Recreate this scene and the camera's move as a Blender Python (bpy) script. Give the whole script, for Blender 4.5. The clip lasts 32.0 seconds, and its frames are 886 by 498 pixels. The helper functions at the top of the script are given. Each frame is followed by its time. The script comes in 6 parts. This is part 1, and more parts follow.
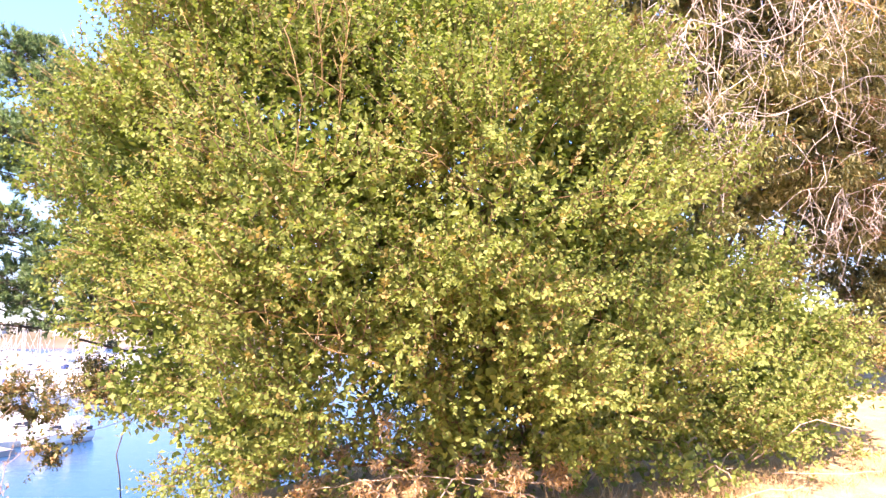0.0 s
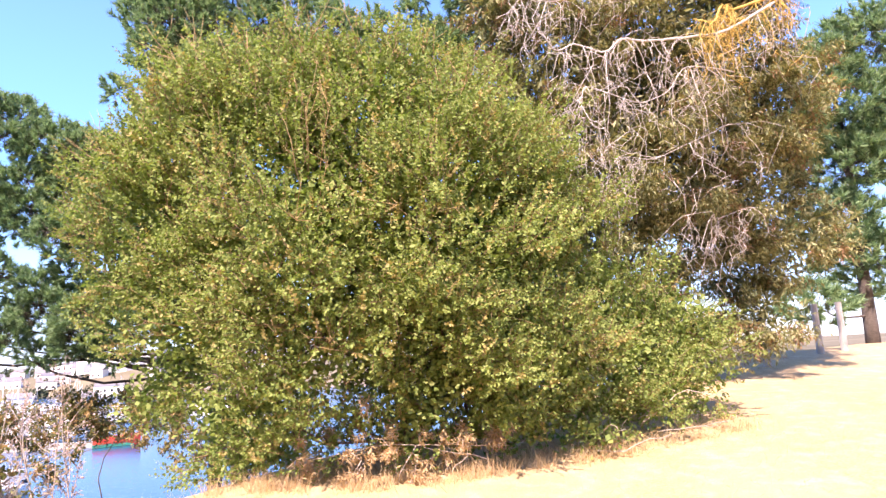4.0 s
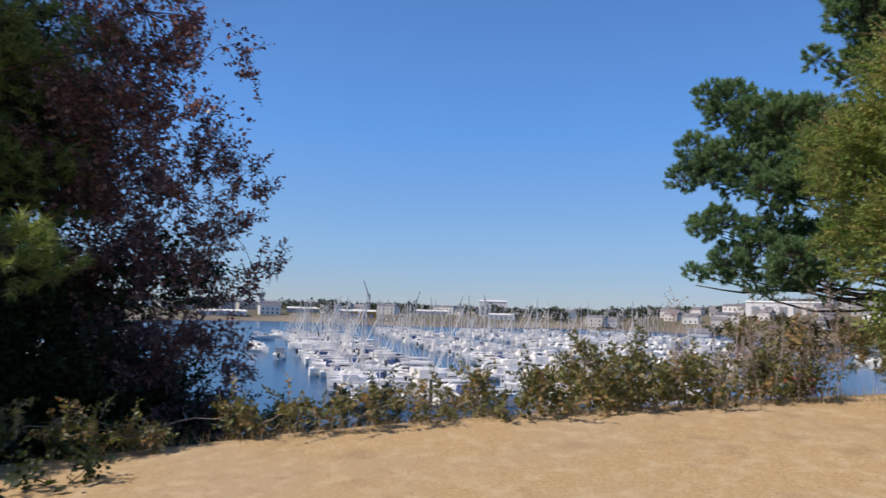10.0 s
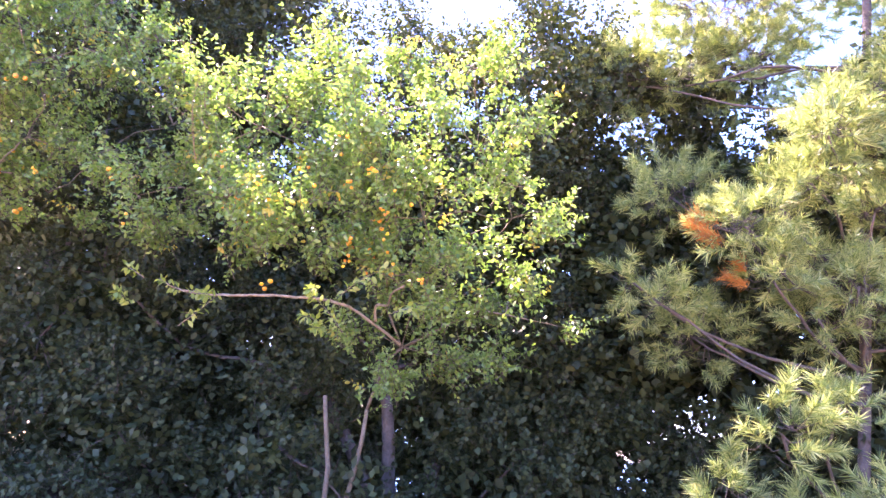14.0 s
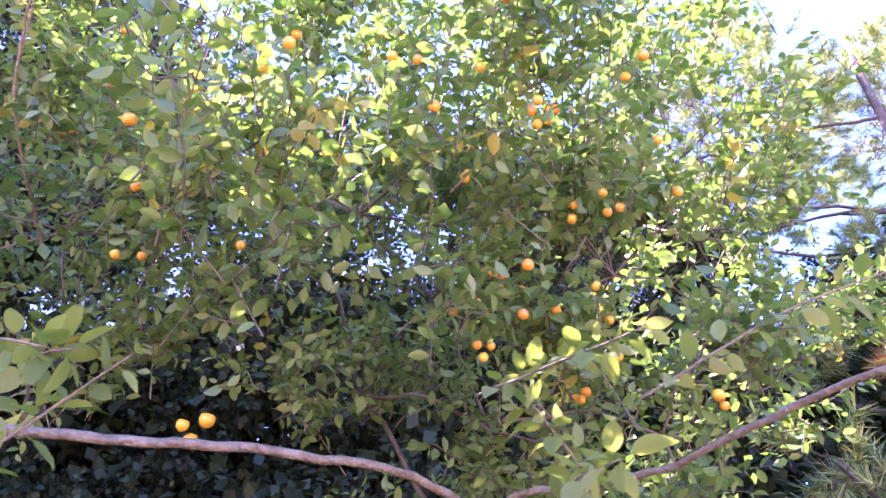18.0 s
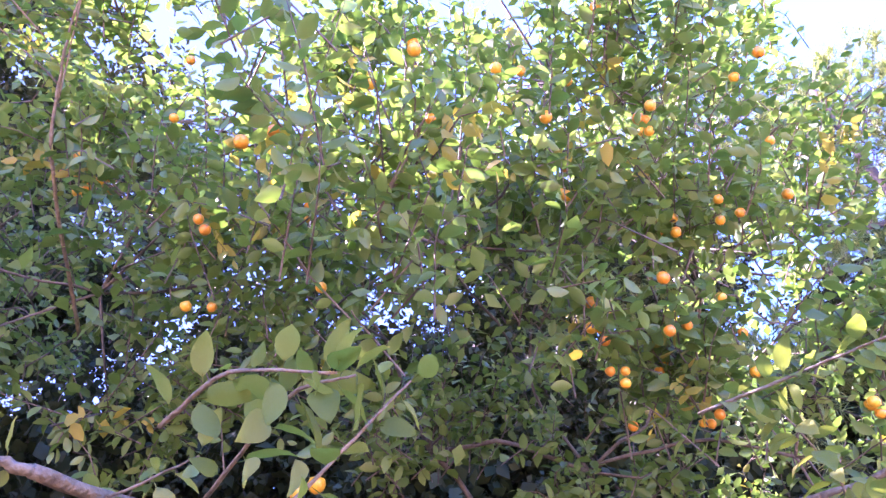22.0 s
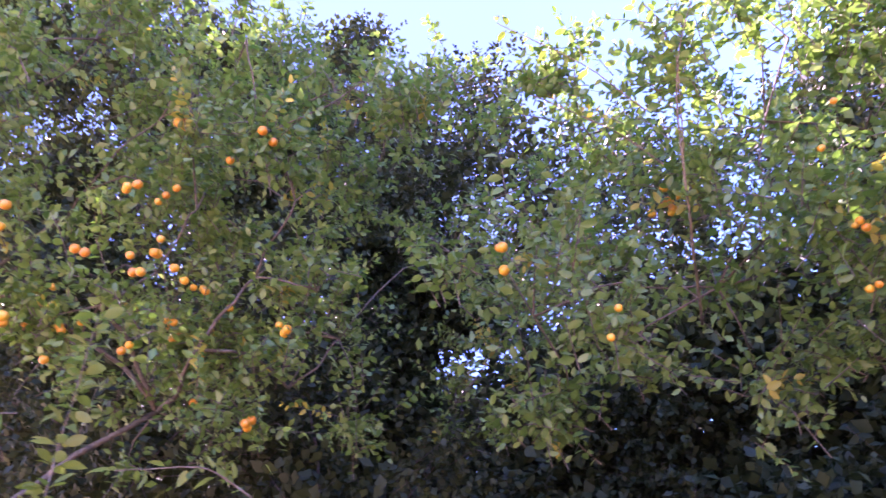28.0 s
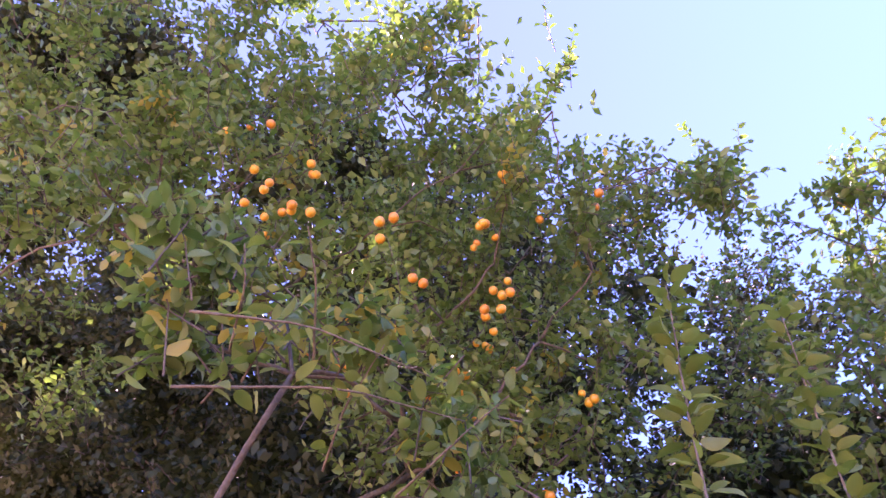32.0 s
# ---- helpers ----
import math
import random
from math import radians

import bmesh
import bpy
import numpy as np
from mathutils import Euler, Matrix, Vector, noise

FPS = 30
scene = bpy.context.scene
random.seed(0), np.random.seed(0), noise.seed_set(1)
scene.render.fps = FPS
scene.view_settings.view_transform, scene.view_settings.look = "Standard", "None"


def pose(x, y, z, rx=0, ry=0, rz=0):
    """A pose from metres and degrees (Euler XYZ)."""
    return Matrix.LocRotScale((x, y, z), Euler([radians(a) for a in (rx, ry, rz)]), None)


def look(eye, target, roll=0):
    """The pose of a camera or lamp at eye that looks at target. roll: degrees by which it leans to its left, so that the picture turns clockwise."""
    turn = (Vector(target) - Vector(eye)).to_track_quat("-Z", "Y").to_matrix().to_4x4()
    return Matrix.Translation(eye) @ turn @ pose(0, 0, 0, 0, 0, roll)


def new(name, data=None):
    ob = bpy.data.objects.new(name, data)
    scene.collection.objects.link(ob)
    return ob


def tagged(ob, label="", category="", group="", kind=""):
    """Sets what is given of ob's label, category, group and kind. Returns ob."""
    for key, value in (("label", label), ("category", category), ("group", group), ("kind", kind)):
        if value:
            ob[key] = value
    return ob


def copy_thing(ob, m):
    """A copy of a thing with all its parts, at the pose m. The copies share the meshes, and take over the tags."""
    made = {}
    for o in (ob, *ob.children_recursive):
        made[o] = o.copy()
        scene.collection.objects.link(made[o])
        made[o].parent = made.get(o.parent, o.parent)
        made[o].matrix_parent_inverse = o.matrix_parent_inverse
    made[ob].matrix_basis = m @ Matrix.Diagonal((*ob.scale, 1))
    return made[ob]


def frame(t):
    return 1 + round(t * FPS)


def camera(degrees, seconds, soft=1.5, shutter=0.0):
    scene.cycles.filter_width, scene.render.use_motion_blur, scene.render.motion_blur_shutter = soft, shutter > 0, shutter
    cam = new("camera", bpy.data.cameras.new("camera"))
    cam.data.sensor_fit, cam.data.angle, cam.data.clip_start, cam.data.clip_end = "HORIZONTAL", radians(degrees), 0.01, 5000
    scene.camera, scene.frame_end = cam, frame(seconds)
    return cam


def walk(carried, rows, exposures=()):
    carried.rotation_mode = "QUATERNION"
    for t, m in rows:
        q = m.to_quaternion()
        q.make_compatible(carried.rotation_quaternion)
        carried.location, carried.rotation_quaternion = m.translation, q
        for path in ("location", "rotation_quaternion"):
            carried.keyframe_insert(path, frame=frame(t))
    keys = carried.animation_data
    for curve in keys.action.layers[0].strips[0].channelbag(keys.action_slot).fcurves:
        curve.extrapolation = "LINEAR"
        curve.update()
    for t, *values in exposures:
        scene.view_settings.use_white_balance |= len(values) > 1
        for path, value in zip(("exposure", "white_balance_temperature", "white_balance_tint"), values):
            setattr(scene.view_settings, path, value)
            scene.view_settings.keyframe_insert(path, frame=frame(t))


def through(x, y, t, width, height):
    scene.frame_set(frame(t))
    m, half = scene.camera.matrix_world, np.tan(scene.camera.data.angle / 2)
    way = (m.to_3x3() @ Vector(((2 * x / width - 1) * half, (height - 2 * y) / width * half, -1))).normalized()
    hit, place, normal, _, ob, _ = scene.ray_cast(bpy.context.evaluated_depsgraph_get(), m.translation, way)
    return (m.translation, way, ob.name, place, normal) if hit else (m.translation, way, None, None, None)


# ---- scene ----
cam = camera(68.8, 32.0, soft=1.45, shutter=0.2)
PATH = [
    (0, (0.455, -1.528, 1.793), (0.412, 0.457, 2.038), -0.11),
    (0.5, (0.442, -1.622, 1.756), (0.391, 0.360, 2.020), 0.32),
    (1, (0.364, -1.724, 1.726), (0.300, 0.244, 2.075), 0.44),
    (1.5, (0.422, -1.850, 1.626), (0.431, 0.095, 2.090), -1.50),
    (2, (0.301, -2.684, 1.566), (0.370, -0.731, 1.994), -2.88),
    (2.5, (0.275, -2.631, 1.582), (0.338, -0.670, 1.970), -2.97),
    (3, (0.295, -2.623, 1.585), (0.315, -0.651, 1.918), -1.53),
    (3.5, (0.299, -2.718, 1.586), (0.458, -0.751, 1.912), -2.88),
    (5.5, (0.826, -3.472, 1.438), (0.662, -1.510, 1.789), -0.74),
    (6, (0.971, -3.591, 1.402), (0.697, -1.642, 1.756), 1.08),
    (6.5, (1.066, -3.839, 1.408), (0.692, -1.909, 1.777), -4.05),
    (7, (1.126, -4.000, 1.400), (0.507, -2.126, 1.723), -3.88),
    (7.5, (1.183, -4.036, 1.400), (0.441, -2.213, 1.757), 0.41),
    (8, (1.184, -4.221, 1.429), (0.304, -2.467, 1.816), 0.28),
    (8.5, (1.064, -4.475, 1.392), (-0.151, -2.908, 1.651), -0.24),
    (9, (0.915, -4.667, 1.300), (-0.467, -3.234, 1.488), 0.85),
    (9.5, (0.681, -4.956, 1.280), (-0.764, -3.587, 1.477), 1.58),
    (10, (0.586, -5.423, 1.255), (-0.957, -4.164, 1.442), 1.65),
    (10.5, (0.523, -5.906, 1.085), (-1.224, -4.965, 1.329), 2.29),
    (11, (0.389, -6.350, 1.169), (-1.513, -5.802, 1.458), 5.58),
    (11.5, (0.196, -6.717, 1.183), (-1.765, -6.473, 1.493), 2.86),
    (12, (-0.099, -7.002, 1.198), (-2.067, -7.115, 1.537), 2.23),
    (12.5, (-0.460, -7.353, 1.177), (-2.418, -7.584, 1.512), 3.39),
    (13, (-0.737, -7.678, 1.173), (-2.645, -8.156, 1.533), 5.32),
    (13.5, (-1.018, -7.889, 1.175), (-2.853, -8.540, 1.628), 9.24),
    (15.5, (-2.625, -9.068, 1.277), (-4.458, -9.517, 1.938), 7.64),
    (16, (-3.016, -9.400, 1.274), (-4.798, -9.872, 2.049), 8.09),
    (16.5, (-3.308, -9.729, 1.264), (-5.062, -10.069, 2.161), 8.63),
    (17, (-3.626, -9.982, 1.330), (-5.340, -10.253, 2.323), 6.76),
    (17.5, (-3.941, -10.121, 1.361), (-5.568, -10.318, 2.508), 7.47),
    (18, (-4.103, -10.350, 1.345), (-5.685, -10.373, 2.569), 3.98),
    (18.5, (-4.165, -10.633, 1.336), (-5.772, -10.513, 2.521), -1.18),
    (19, (-4.273, -10.709, 1.337), (-5.884, -10.490, 2.502), -2.54),
    (19.5, (-4.380, -10.657, 1.328), (-5.939, -10.330, 2.538), -2.33),
    (20, (-4.373, -10.622, 1.357), (-5.876, -10.252, 2.624), -3.06),
    (20.5, (-4.354, -10.650, 1.354), (-5.796, -10.419, 2.719), -1.54),
    (21, (-4.312, -10.694, 1.369), (-5.762, -10.540, 2.737), -1.55),
    (21.5, (-4.299, -10.689, 1.368), (-5.778, -10.544, 2.707), -4.03),
    (22, (-4.267, -10.729, 1.371), (-5.732, -10.616, 2.728), -3.70),
    (22.5, (-4.285, -10.713, 1.368), (-5.764, -10.604, 2.709), -1.69),
    (23, (-4.252, -10.685, 1.373), (-5.756, -10.557, 2.686), -2.87),
    (23.5, (-4.204, -10.710, 1.370), (-5.734, -10.540, 2.647), -1.77),
    (24, (-4.205, -10.701, 1.369), (-5.732, -10.596, 2.656), -1.01),
    (24.5, (-4.169, -10.746, 1.335), (-5.674, -10.902, 2.643), 2.67),
    (25, (-4.087, -10.931, 1.331), (-5.550, -11.162, 2.674), 0.07),
    (25.5, (-3.939, -11.172, 1.315), (-5.400, -11.363, 2.667), 0.99),
    (27.5, (-3.647, -11.729, 1.298), (-5.164, -12.061, 2.558), 2.13),
    (28, (-3.445, -11.871, 1.278), (-4.930, -12.468, 2.478), -1.38),
    (28.5, (-3.394, -12.072, 1.230), (-4.816, -12.762, 2.455), -2.10),
    (29, (-3.494, -12.350, 1.278), (-4.821, -13.037, 2.607), -5.95),
    (29.5, (-3.442, -12.683, 1.227), (-4.776, -13.243, 2.607), -5.63),
    (30, (-3.371, -12.887, 1.220), (-4.656, -13.498, 2.626), -2.85),
    (30.5, (-3.363, -12.994, 1.194), (-4.618, -13.667, 2.599), -1.39),
    (31, (-3.346, -13.114, 1.151), (-4.528, -13.825, 2.599), 0.48),
    (31.5, (-3.333, -13.228, 1.133), (-4.524, -13.804, 2.633), 2.16),
    (32, (-3.198, -13.344, 1.073), (-4.443, -13.774, 2.577), 5.00),
]

EXPOSURE = [(0.0, 2.3, 7500, 42), (1.5, 2.15, 7400, 42), (3.5, 2.0, 7100, 39), (5.5, 1.4, 6700, 31), (7.0, 1.05, 6500, 28), (8.0, 0.6, 6400, 24),
            (9.0, 0.1, 6400, 18), (10.5, 0.05, 6700, 18), (11.3, 0.45, 7600, 24), (11.8, 2.0, 8800, 33), (12.5, 3.4, 7900, 46), (13.5, 3.9, 6900, 56),
            (15.5, 4.05, 6100, 74), (18.0, 3.65, 5900, 75), (20.0, 3.6, 5750, 75), (25.0, 3.5, 5750, 75), (28.0, 3.25, 6050, 78), (32.0, 2.85, 6500, 80)]
walk(cam, [(t, look(eye, target, roll)) for t, eye, target, roll in PATH], EXPOSURE)

# ---- daylight: a high summer sun behind the park, to the left of the marina ----
SUN_DIR = Vector((-0.27, -0.59, 0.76)).normalized()      # towards the sun
world = bpy.data.worlds.new("sky")
scene.world = world
world.use_nodes = True
sky = world.node_tree.nodes.new("ShaderNodeTexSky")
sky.sky_type, sky.sun_disc = "NISHITA", False
sky.sun_elevation = math.asin(SUN_DIR.z)
sky.sun_rotation = math.atan2(SUN_DIR.x, SUN_DIR.y)
sky.air_density, sky.dust_density, sky.ozone_density = 1.0, 0.0, 2.0
background = world.node_tree.nodes["Background"]
clear_blue = world.node_tree.nodes.new("ShaderNodeMix")
clear_blue.data_type = "RGBA"
sky_dir = world.node_tree.nodes.new("ShaderNodeTexCoord")
height = world.node_tree.nodes.new("ShaderNodeSeparateXYZ")
deepen = world.node_tree.nodes.new("ShaderNodeValToRGB")       # pale at the horizon, deep blue overhead
steps = deepen.color_ramp.elements
steps[0].position, steps[0].color = 0.0, (1.15, 2.25, 3.4, 1)
steps[1].position, steps[1].color = 0.55, (0.36, 1.2, 3.4, 1)
for at, tone in ((0.1, (1.05, 2.6, 4.7, 1)), (0.27, (0.5, 2.15, 5.5, 1))):
    steps.new(at).color = tone
world.node_tree.links.new(sky_dir.outputs["Generated"], height.inputs[0])
world.node_tree.links.new(height.outputs["Z"], deepen.inputs[0])
glare = world.node_tree.nodes.new("ShaderNodeMix")            # a greyer blue on the sun's side
glare.data_type = "RGBA"
glare.inputs[7].default_value = (0.4, 0.8, 1.75, 1)
towards = world.node_tree.nodes.new("ShaderNodeVectorMath")
towards.operation = "DOT_PRODUCT"
towards.inputs[1].default_value = SUN_DIR
nearness = world.node_tree.nodes.new("ShaderNodeMapRange")
nearness.inputs[1].default_value, nearness.inputs[2].default_value = 0.3, 0.85
world.node_tree.links.new(sky_dir.outputs["Generated"], towards.inputs[0])
world.node_tree.links.new(towards.outputs["Value"], nearness.inputs[0])
world.node_tree.links.new(nearness.outputs[0], glare.inputs[0])
share = world.node_tree.nodes.new("ShaderNodeMapRange")
share.inputs[1].default_value, share.inputs[2].default_value = 0.3, 0.85
share.inputs[3].default_value, share.inputs[4].default_value = 0.76, 0.95
world.node_tree.links.new(towards.outputs["Value"], share.inputs[0])
world.node_tree.links.new(share.outputs[0], clear_blue.inputs[0])
world.node_tree.links.new(deepen.outputs[0], glare.inputs[6])
world.node_tree.links.new(glare.outputs[2], clear_blue.inputs[7])
world.node_tree.links.new(sky.outputs[0], clear_blue.inputs[6])
world.node_tree.links.new(clear_blue.outputs[2], background.inputs[0])
background.inputs[1].default_value = 0.14
sun = new("sun", bpy.data.lights.new("sun", "SUN"))
sun.data.energy, sun.data.angle, sun.data.color = 4.2, radians(0.6), (1.0, 0.94, 0.84)
sun.matrix_world = look(SUN_DIR * 60, (0, 0, 0))

rng = np.random.default_rng(7)


# ---- materials ----
def material(name, colors, rough=0.7, scale=6.0, bump=0.0, metal=0.0, island=0.0, through=0.0, spec=0.5, fine=40.0, through_color=None, objvar=0.0):
    """Noise of two scales between the colours; island: shift by leaf or blade; through: share of light let through."""
    m = bpy.data.materials.new(name)
    m.use_nodes = True
    nt = m.node_tree
    n, link = nt.nodes, nt.links.new
    p = n["Principled BSDF"]
    p.inputs["Roughness"].default_value, p.inputs["Metallic"].default_value = rough, metal
    p.inputs["Specular IOR Level"].default_value = spec
    co = n.new("ShaderNodeTexCoord")
    big = n.new("ShaderNodeTexNoise")
    big.inputs["Scale"].default_value, big.inputs["Detail"].default_value = scale, 4
    small = n.new("ShaderNodeTexNoise")
    small.inputs["Scale"].default_value, small.inputs["Detail"].default_value = fine, 3
    link(co.outputs["Object"], big.inputs["Vector"])
    link(co.outputs["Object"], small.inputs["Vector"])
    mix = n.new("ShaderNodeMath")
    mix.operation = "MULTIPLY_ADD"
    link(small.outputs["Fac"], mix.inputs[0])
    mix.inputs[1].default_value = 0.45
    half = n.new("ShaderNodeMath")
    half.operation = "MULTIPLY"
    link(big.outputs["Fac"], half.inputs[0])
    half.inputs[1].default_value = 0.55
    link(half.outputs[0], mix.inputs[2])
    fac = mix.outputs[0]
    if island or objvar:
        g = n.new("ShaderNodeNewGeometry") if island else n.new("ShaderNodeObjectInfo")
        out = g.outputs["Random Per Island"] if island else g.outputs["Random"]
        amount = island or objvar
        shift = n.new("ShaderNodeMath")
        shift.operation = "MULTIPLY_ADD"
        link(out, shift.inputs[0])
        shift.inputs[1].default_value = amount
        keep = n.new("ShaderNodeMath")
        keep.operation = "MULTIPLY"
        link(fac, keep.inputs[0])
        keep.inputs[1].default_value = 1 - amount
        link(keep.outputs[0], shift.inputs[2])
        fac = shift.outputs[0]
    ramp = n.new("ShaderNodeValToRGB")
    els = ramp.color_ramp.elements
    lo, hi = (0.02, 0.98) if (island or objvar) > 0.5 else (0.3, 0.7)
    els[0].position, els[1].position = lo, hi
    els[0].color, els[1].color = (*colors[0], 1), (*colors[-1], 1)
    for i, c in enumerate(colors[1:-1]):
        e = els.new(lo + (hi - lo) * (i + 1) / (len(colors) - 1))
        e.color = (*c, 1)
    link(fac, ramp.inputs[0])
    link(ramp.outputs[0], p.inputs["Base Color"])
    if bump:
        b = n.new("ShaderNodeBump")
        b.inputs["Strength"].default_value, b.inputs["Distance"].default_value = bump, 0.02
        link(small.outputs["Fac"], b.inputs["Height"])
        link(b.outputs[0], p.inputs["Normal"])
    if through:
        t = n.new("ShaderNodeBsdfTranslucent")
        hue = n.new("ShaderNodeMix")
        hue.data_type, hue.blend_type = "RGBA", "MULTIPLY"
        hue.inputs[0].default_value = 1.0
        link(ramp.outputs[0], hue.inputs[6])
        hue.inputs[7].default_value = (*(through_color or (1.5, 1.4, 0.6)), 1)
        link(hue.outputs[2], t.inputs["Color"])
        ms = n.new("ShaderNodeMixShader")
        ms.inputs[0].default_value = through
        link(p.outputs[0], ms.inputs[1])
        link(t.outputs[0], ms.inputs[2])
        link(ms.outputs[0], n["Material Output"].inputs["Surface"])
    return m


BARK = material("grey_brown_bark", [(0.05, 0.04, 0.032), (0.13, 0.105, 0.085)], 0.9, 8, 0.8)
PLUM_BARK = material("reddish_bark", [(0.09, 0.063, 0.034), (0.18, 0.14, 0.08), (0.28, 0.235, 0.155)], 0.7, 20, 0.5, fine=90)
TWIG_BARK = material("plum_twig_bark", [(0.05, 0.04, 0.026), (0.12, 0.095, 0.06), (0.19, 0.155, 0.105)], 0.75, 20, 0.4, fine=90)
DEAD = material("bleached_dead_wood", [(0.34, 0.3, 0.27), (0.66, 0.61, 0.56)], 0.85, 9, 0.3)
LICHEN = material("ochre_lichen", [(0.4, 0.25, 0.05), (0.66, 0.46, 0.12)], 0.9, 20, 0.3)
OCHRE_TWIG = material("bare_ochre_twig", [(0.26, 0.17, 0.075), (0.42, 0.3, 0.14)], 0.8, 8, 0.3)
BUSH_BARK = material("ochre_brown_twig", [(0.12, 0.075, 0.04), (0.26, 0.17, 0.085)], 0.8, 8, 0.4)
BUSH_LEAF = material("bush_leaf", [(0.14, 0.2, 0.055), (0.2, 0.265, 0.07), (0.255, 0.315, 0.09), (0.32, 0.355, 0.125)], 0.65, 0.9, island=0.35, through=0.35, spec=0.22, through_color=(1.15, 1.35, 0.7))
OLIVE_LEAF = material("olive_brown_leaf", [(0.24, 0.19, 0.06), (0.34, 0.3, 0.1), (0.42, 0.34, 0.13)], 0.65, 1.2, island=0.6, through=0.3, through_color=(1.2, 1.15, 0.6))
TAN_LEAF = material("withered_leaf", [(0.3, 0.18, 0.07), (0.46, 0.33, 0.13)], 0.7, 2, island=0.7, through=0.25, through_color=(1.2, 1.0, 0.6))
PLUM_LEAF = material("plum_leaf", [(0.055, 0.115, 0.028), (0.105, 0.19, 0.042), (0.17, 0.265, 0.065), (0.3, 0.36, 0.14)], 0.36, 1.2, island=0.6, through=0.45, through_color=(1.2, 1.35, 0.65), spec=0.55)
YELLOW_LEAF = material("yellowing_leaf", [(0.26, 0.27, 0.05), (0.42, 0.37, 0.07)], 0.45, 2, island=0.6, through=0.45)
NEAR_LEAF = material("plum_leaf_veined", [(0.1, 0.165, 0.03), (0.2, 0.27, 0.055), (0.36, 0.39, 0.13)], 0.5, 30, 0.35, objvar=0.7, through=0.5, through_color=(1.4, 1.35, 0.65), spec=0.35, fine=160)
PURPLE_LEAF = material("purple_leaf", [(0.07, 0.04, 0.05), (0.19, 0.105, 0.1), (0.46, 0.31, 0.26)], 0.4, 1.5, island=0.75, through=0.35, through_color=(1.6, 1.0, 0.9))
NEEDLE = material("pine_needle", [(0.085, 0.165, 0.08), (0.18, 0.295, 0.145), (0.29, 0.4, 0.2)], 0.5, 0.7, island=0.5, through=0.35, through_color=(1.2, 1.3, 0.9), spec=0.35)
# Brightness raised in the colour to carry the sun on this pine's tufts.
NEEDLE_SUNLIT = material("young_pine_needle", [(0.09, 0.15, 0.045), (0.22, 0.3, 0.09), (0.42, 0.47, 0.19)], 0.45, 0.8, island=0.5, through=0.42, through_color=(1.25, 1.25, 0.75), spec=0.45)
NEEDLE_RUST = material("rusty_pine_needle", [(0.3, 0.11, 0.02), (0.5, 0.24, 0.05)], 0.6, 1.5, island=0.6, through=0.35, through_color=(1.3, 0.9, 0.5))
FROND = material("cypress_frond", [(0.13, 0.155, 0.065), (0.24, 0.25, 0.115), (0.35, 0.34, 0.18)], 0.7, 0.9, island=0.5, through=0.25)
RUST_FROND = material("browned_cypress_frond", [(0.2, 0.12, 0.06), (0.38, 0.25, 0.14)], 0.8, 1.2, island=0.6, through=0.2, through_color=(1.2, 1.0, 0.7))
BRACKEN_LEAF = material("withered_bracken", [(0.34, 0.23, 0.11), (0.52, 0.38, 0.2), (0.64, 0.5, 0.3)], 0.8, 2, island=0.7, through=0.3, through_color=(1.2, 1.0, 0.7))
# Set near black: the hedge trees' shade is put into the leaf colour.
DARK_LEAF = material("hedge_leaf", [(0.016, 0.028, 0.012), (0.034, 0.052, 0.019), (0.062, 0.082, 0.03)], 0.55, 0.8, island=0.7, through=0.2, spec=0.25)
BRAMBLE_LEAF = material("bramble_leaf", [(0.045, 0.065, 0.02), (0.11, 0.13, 0.035), (0.2, 0.19, 0.06), (0.22, 0.14, 0.06)], 0.5, 1.5, island=0.75, through=0.3)
STRAW = material("dry_grass", [(0.46, 0.32, 0.165), (0.58, 0.43, 0.24), (0.72, 0.58, 0.37)], 0.85, 3, island=0.8, through=0.4, through_color=(1.15, 1.05, 0.9))
WEED = material("dry_weed_stem", [(0.3, 0.24, 0.19), (0.5, 0.42, 0.34)], 0.85, 4, island=0.6)
SEED = material("dry_seed_head", [(0.2, 0.14, 0.12), (0.42, 0.33, 0.28)], 0.9, 6, island=0.7)
PLUM_SKIN = material("orange_yellow_plum", [(0.56, 0.17, 0.006), (0.7, 0.31, 0.009), (0.78, 0.44, 0.016)], 0.3, 30, 0.05, objvar=0.6, spec=0.6, fine=120)
WHITE = material("white_gelcoat", [(0.87, 0.85, 0.79), (0.93, 0.91, 0.86)], 0.45, 2)
CREAM = material("cream_deck", [(0.74, 0.71, 0.64), (0.86, 0.83, 0.76)], 0.6, 4)
DARK_GLASS = material("dark_boat_window", [(0.02, 0.025, 0.03), (0.05, 0.055, 0.06)], 0.1, 3)
ALLOY = material("mast_alloy", [(0.55, 0.54, 0.52), (0.72, 0.71, 0.68)], 0.45, 3)
CANVAS_BLUE = material("navy_canvas", [(0.03, 0.06, 0.16), (0.06, 0.1, 0.25)], 0.8, 5, objvar=0.5)
CANVAS_GREY = material("pale_canvas", [(0.2, 0.22, 0.3), (0.66, 0.65, 0.63), (0.85, 0.83, 0.8)], 0.8, 5, objvar=0.6)
RED = material("red_paint", [(0.6, 0.05, 0.03), (0.75, 0.1, 0.06)], 0.4, 4)
GREEN = material("green_paint", [(0.02, 0.2, 0.14), (0.04, 0.28, 0.2)], 0.4, 4)
PLANK = material("weathered_plank", [(0.3, 0.27, 0.24), (0.46, 0.43, 0.4)], 0.85, 3, 0.3)
POST = material("tarred_pile", [(0.06, 0.05, 0.045), (0.14, 0.12, 0.1)], 0.8, 4)
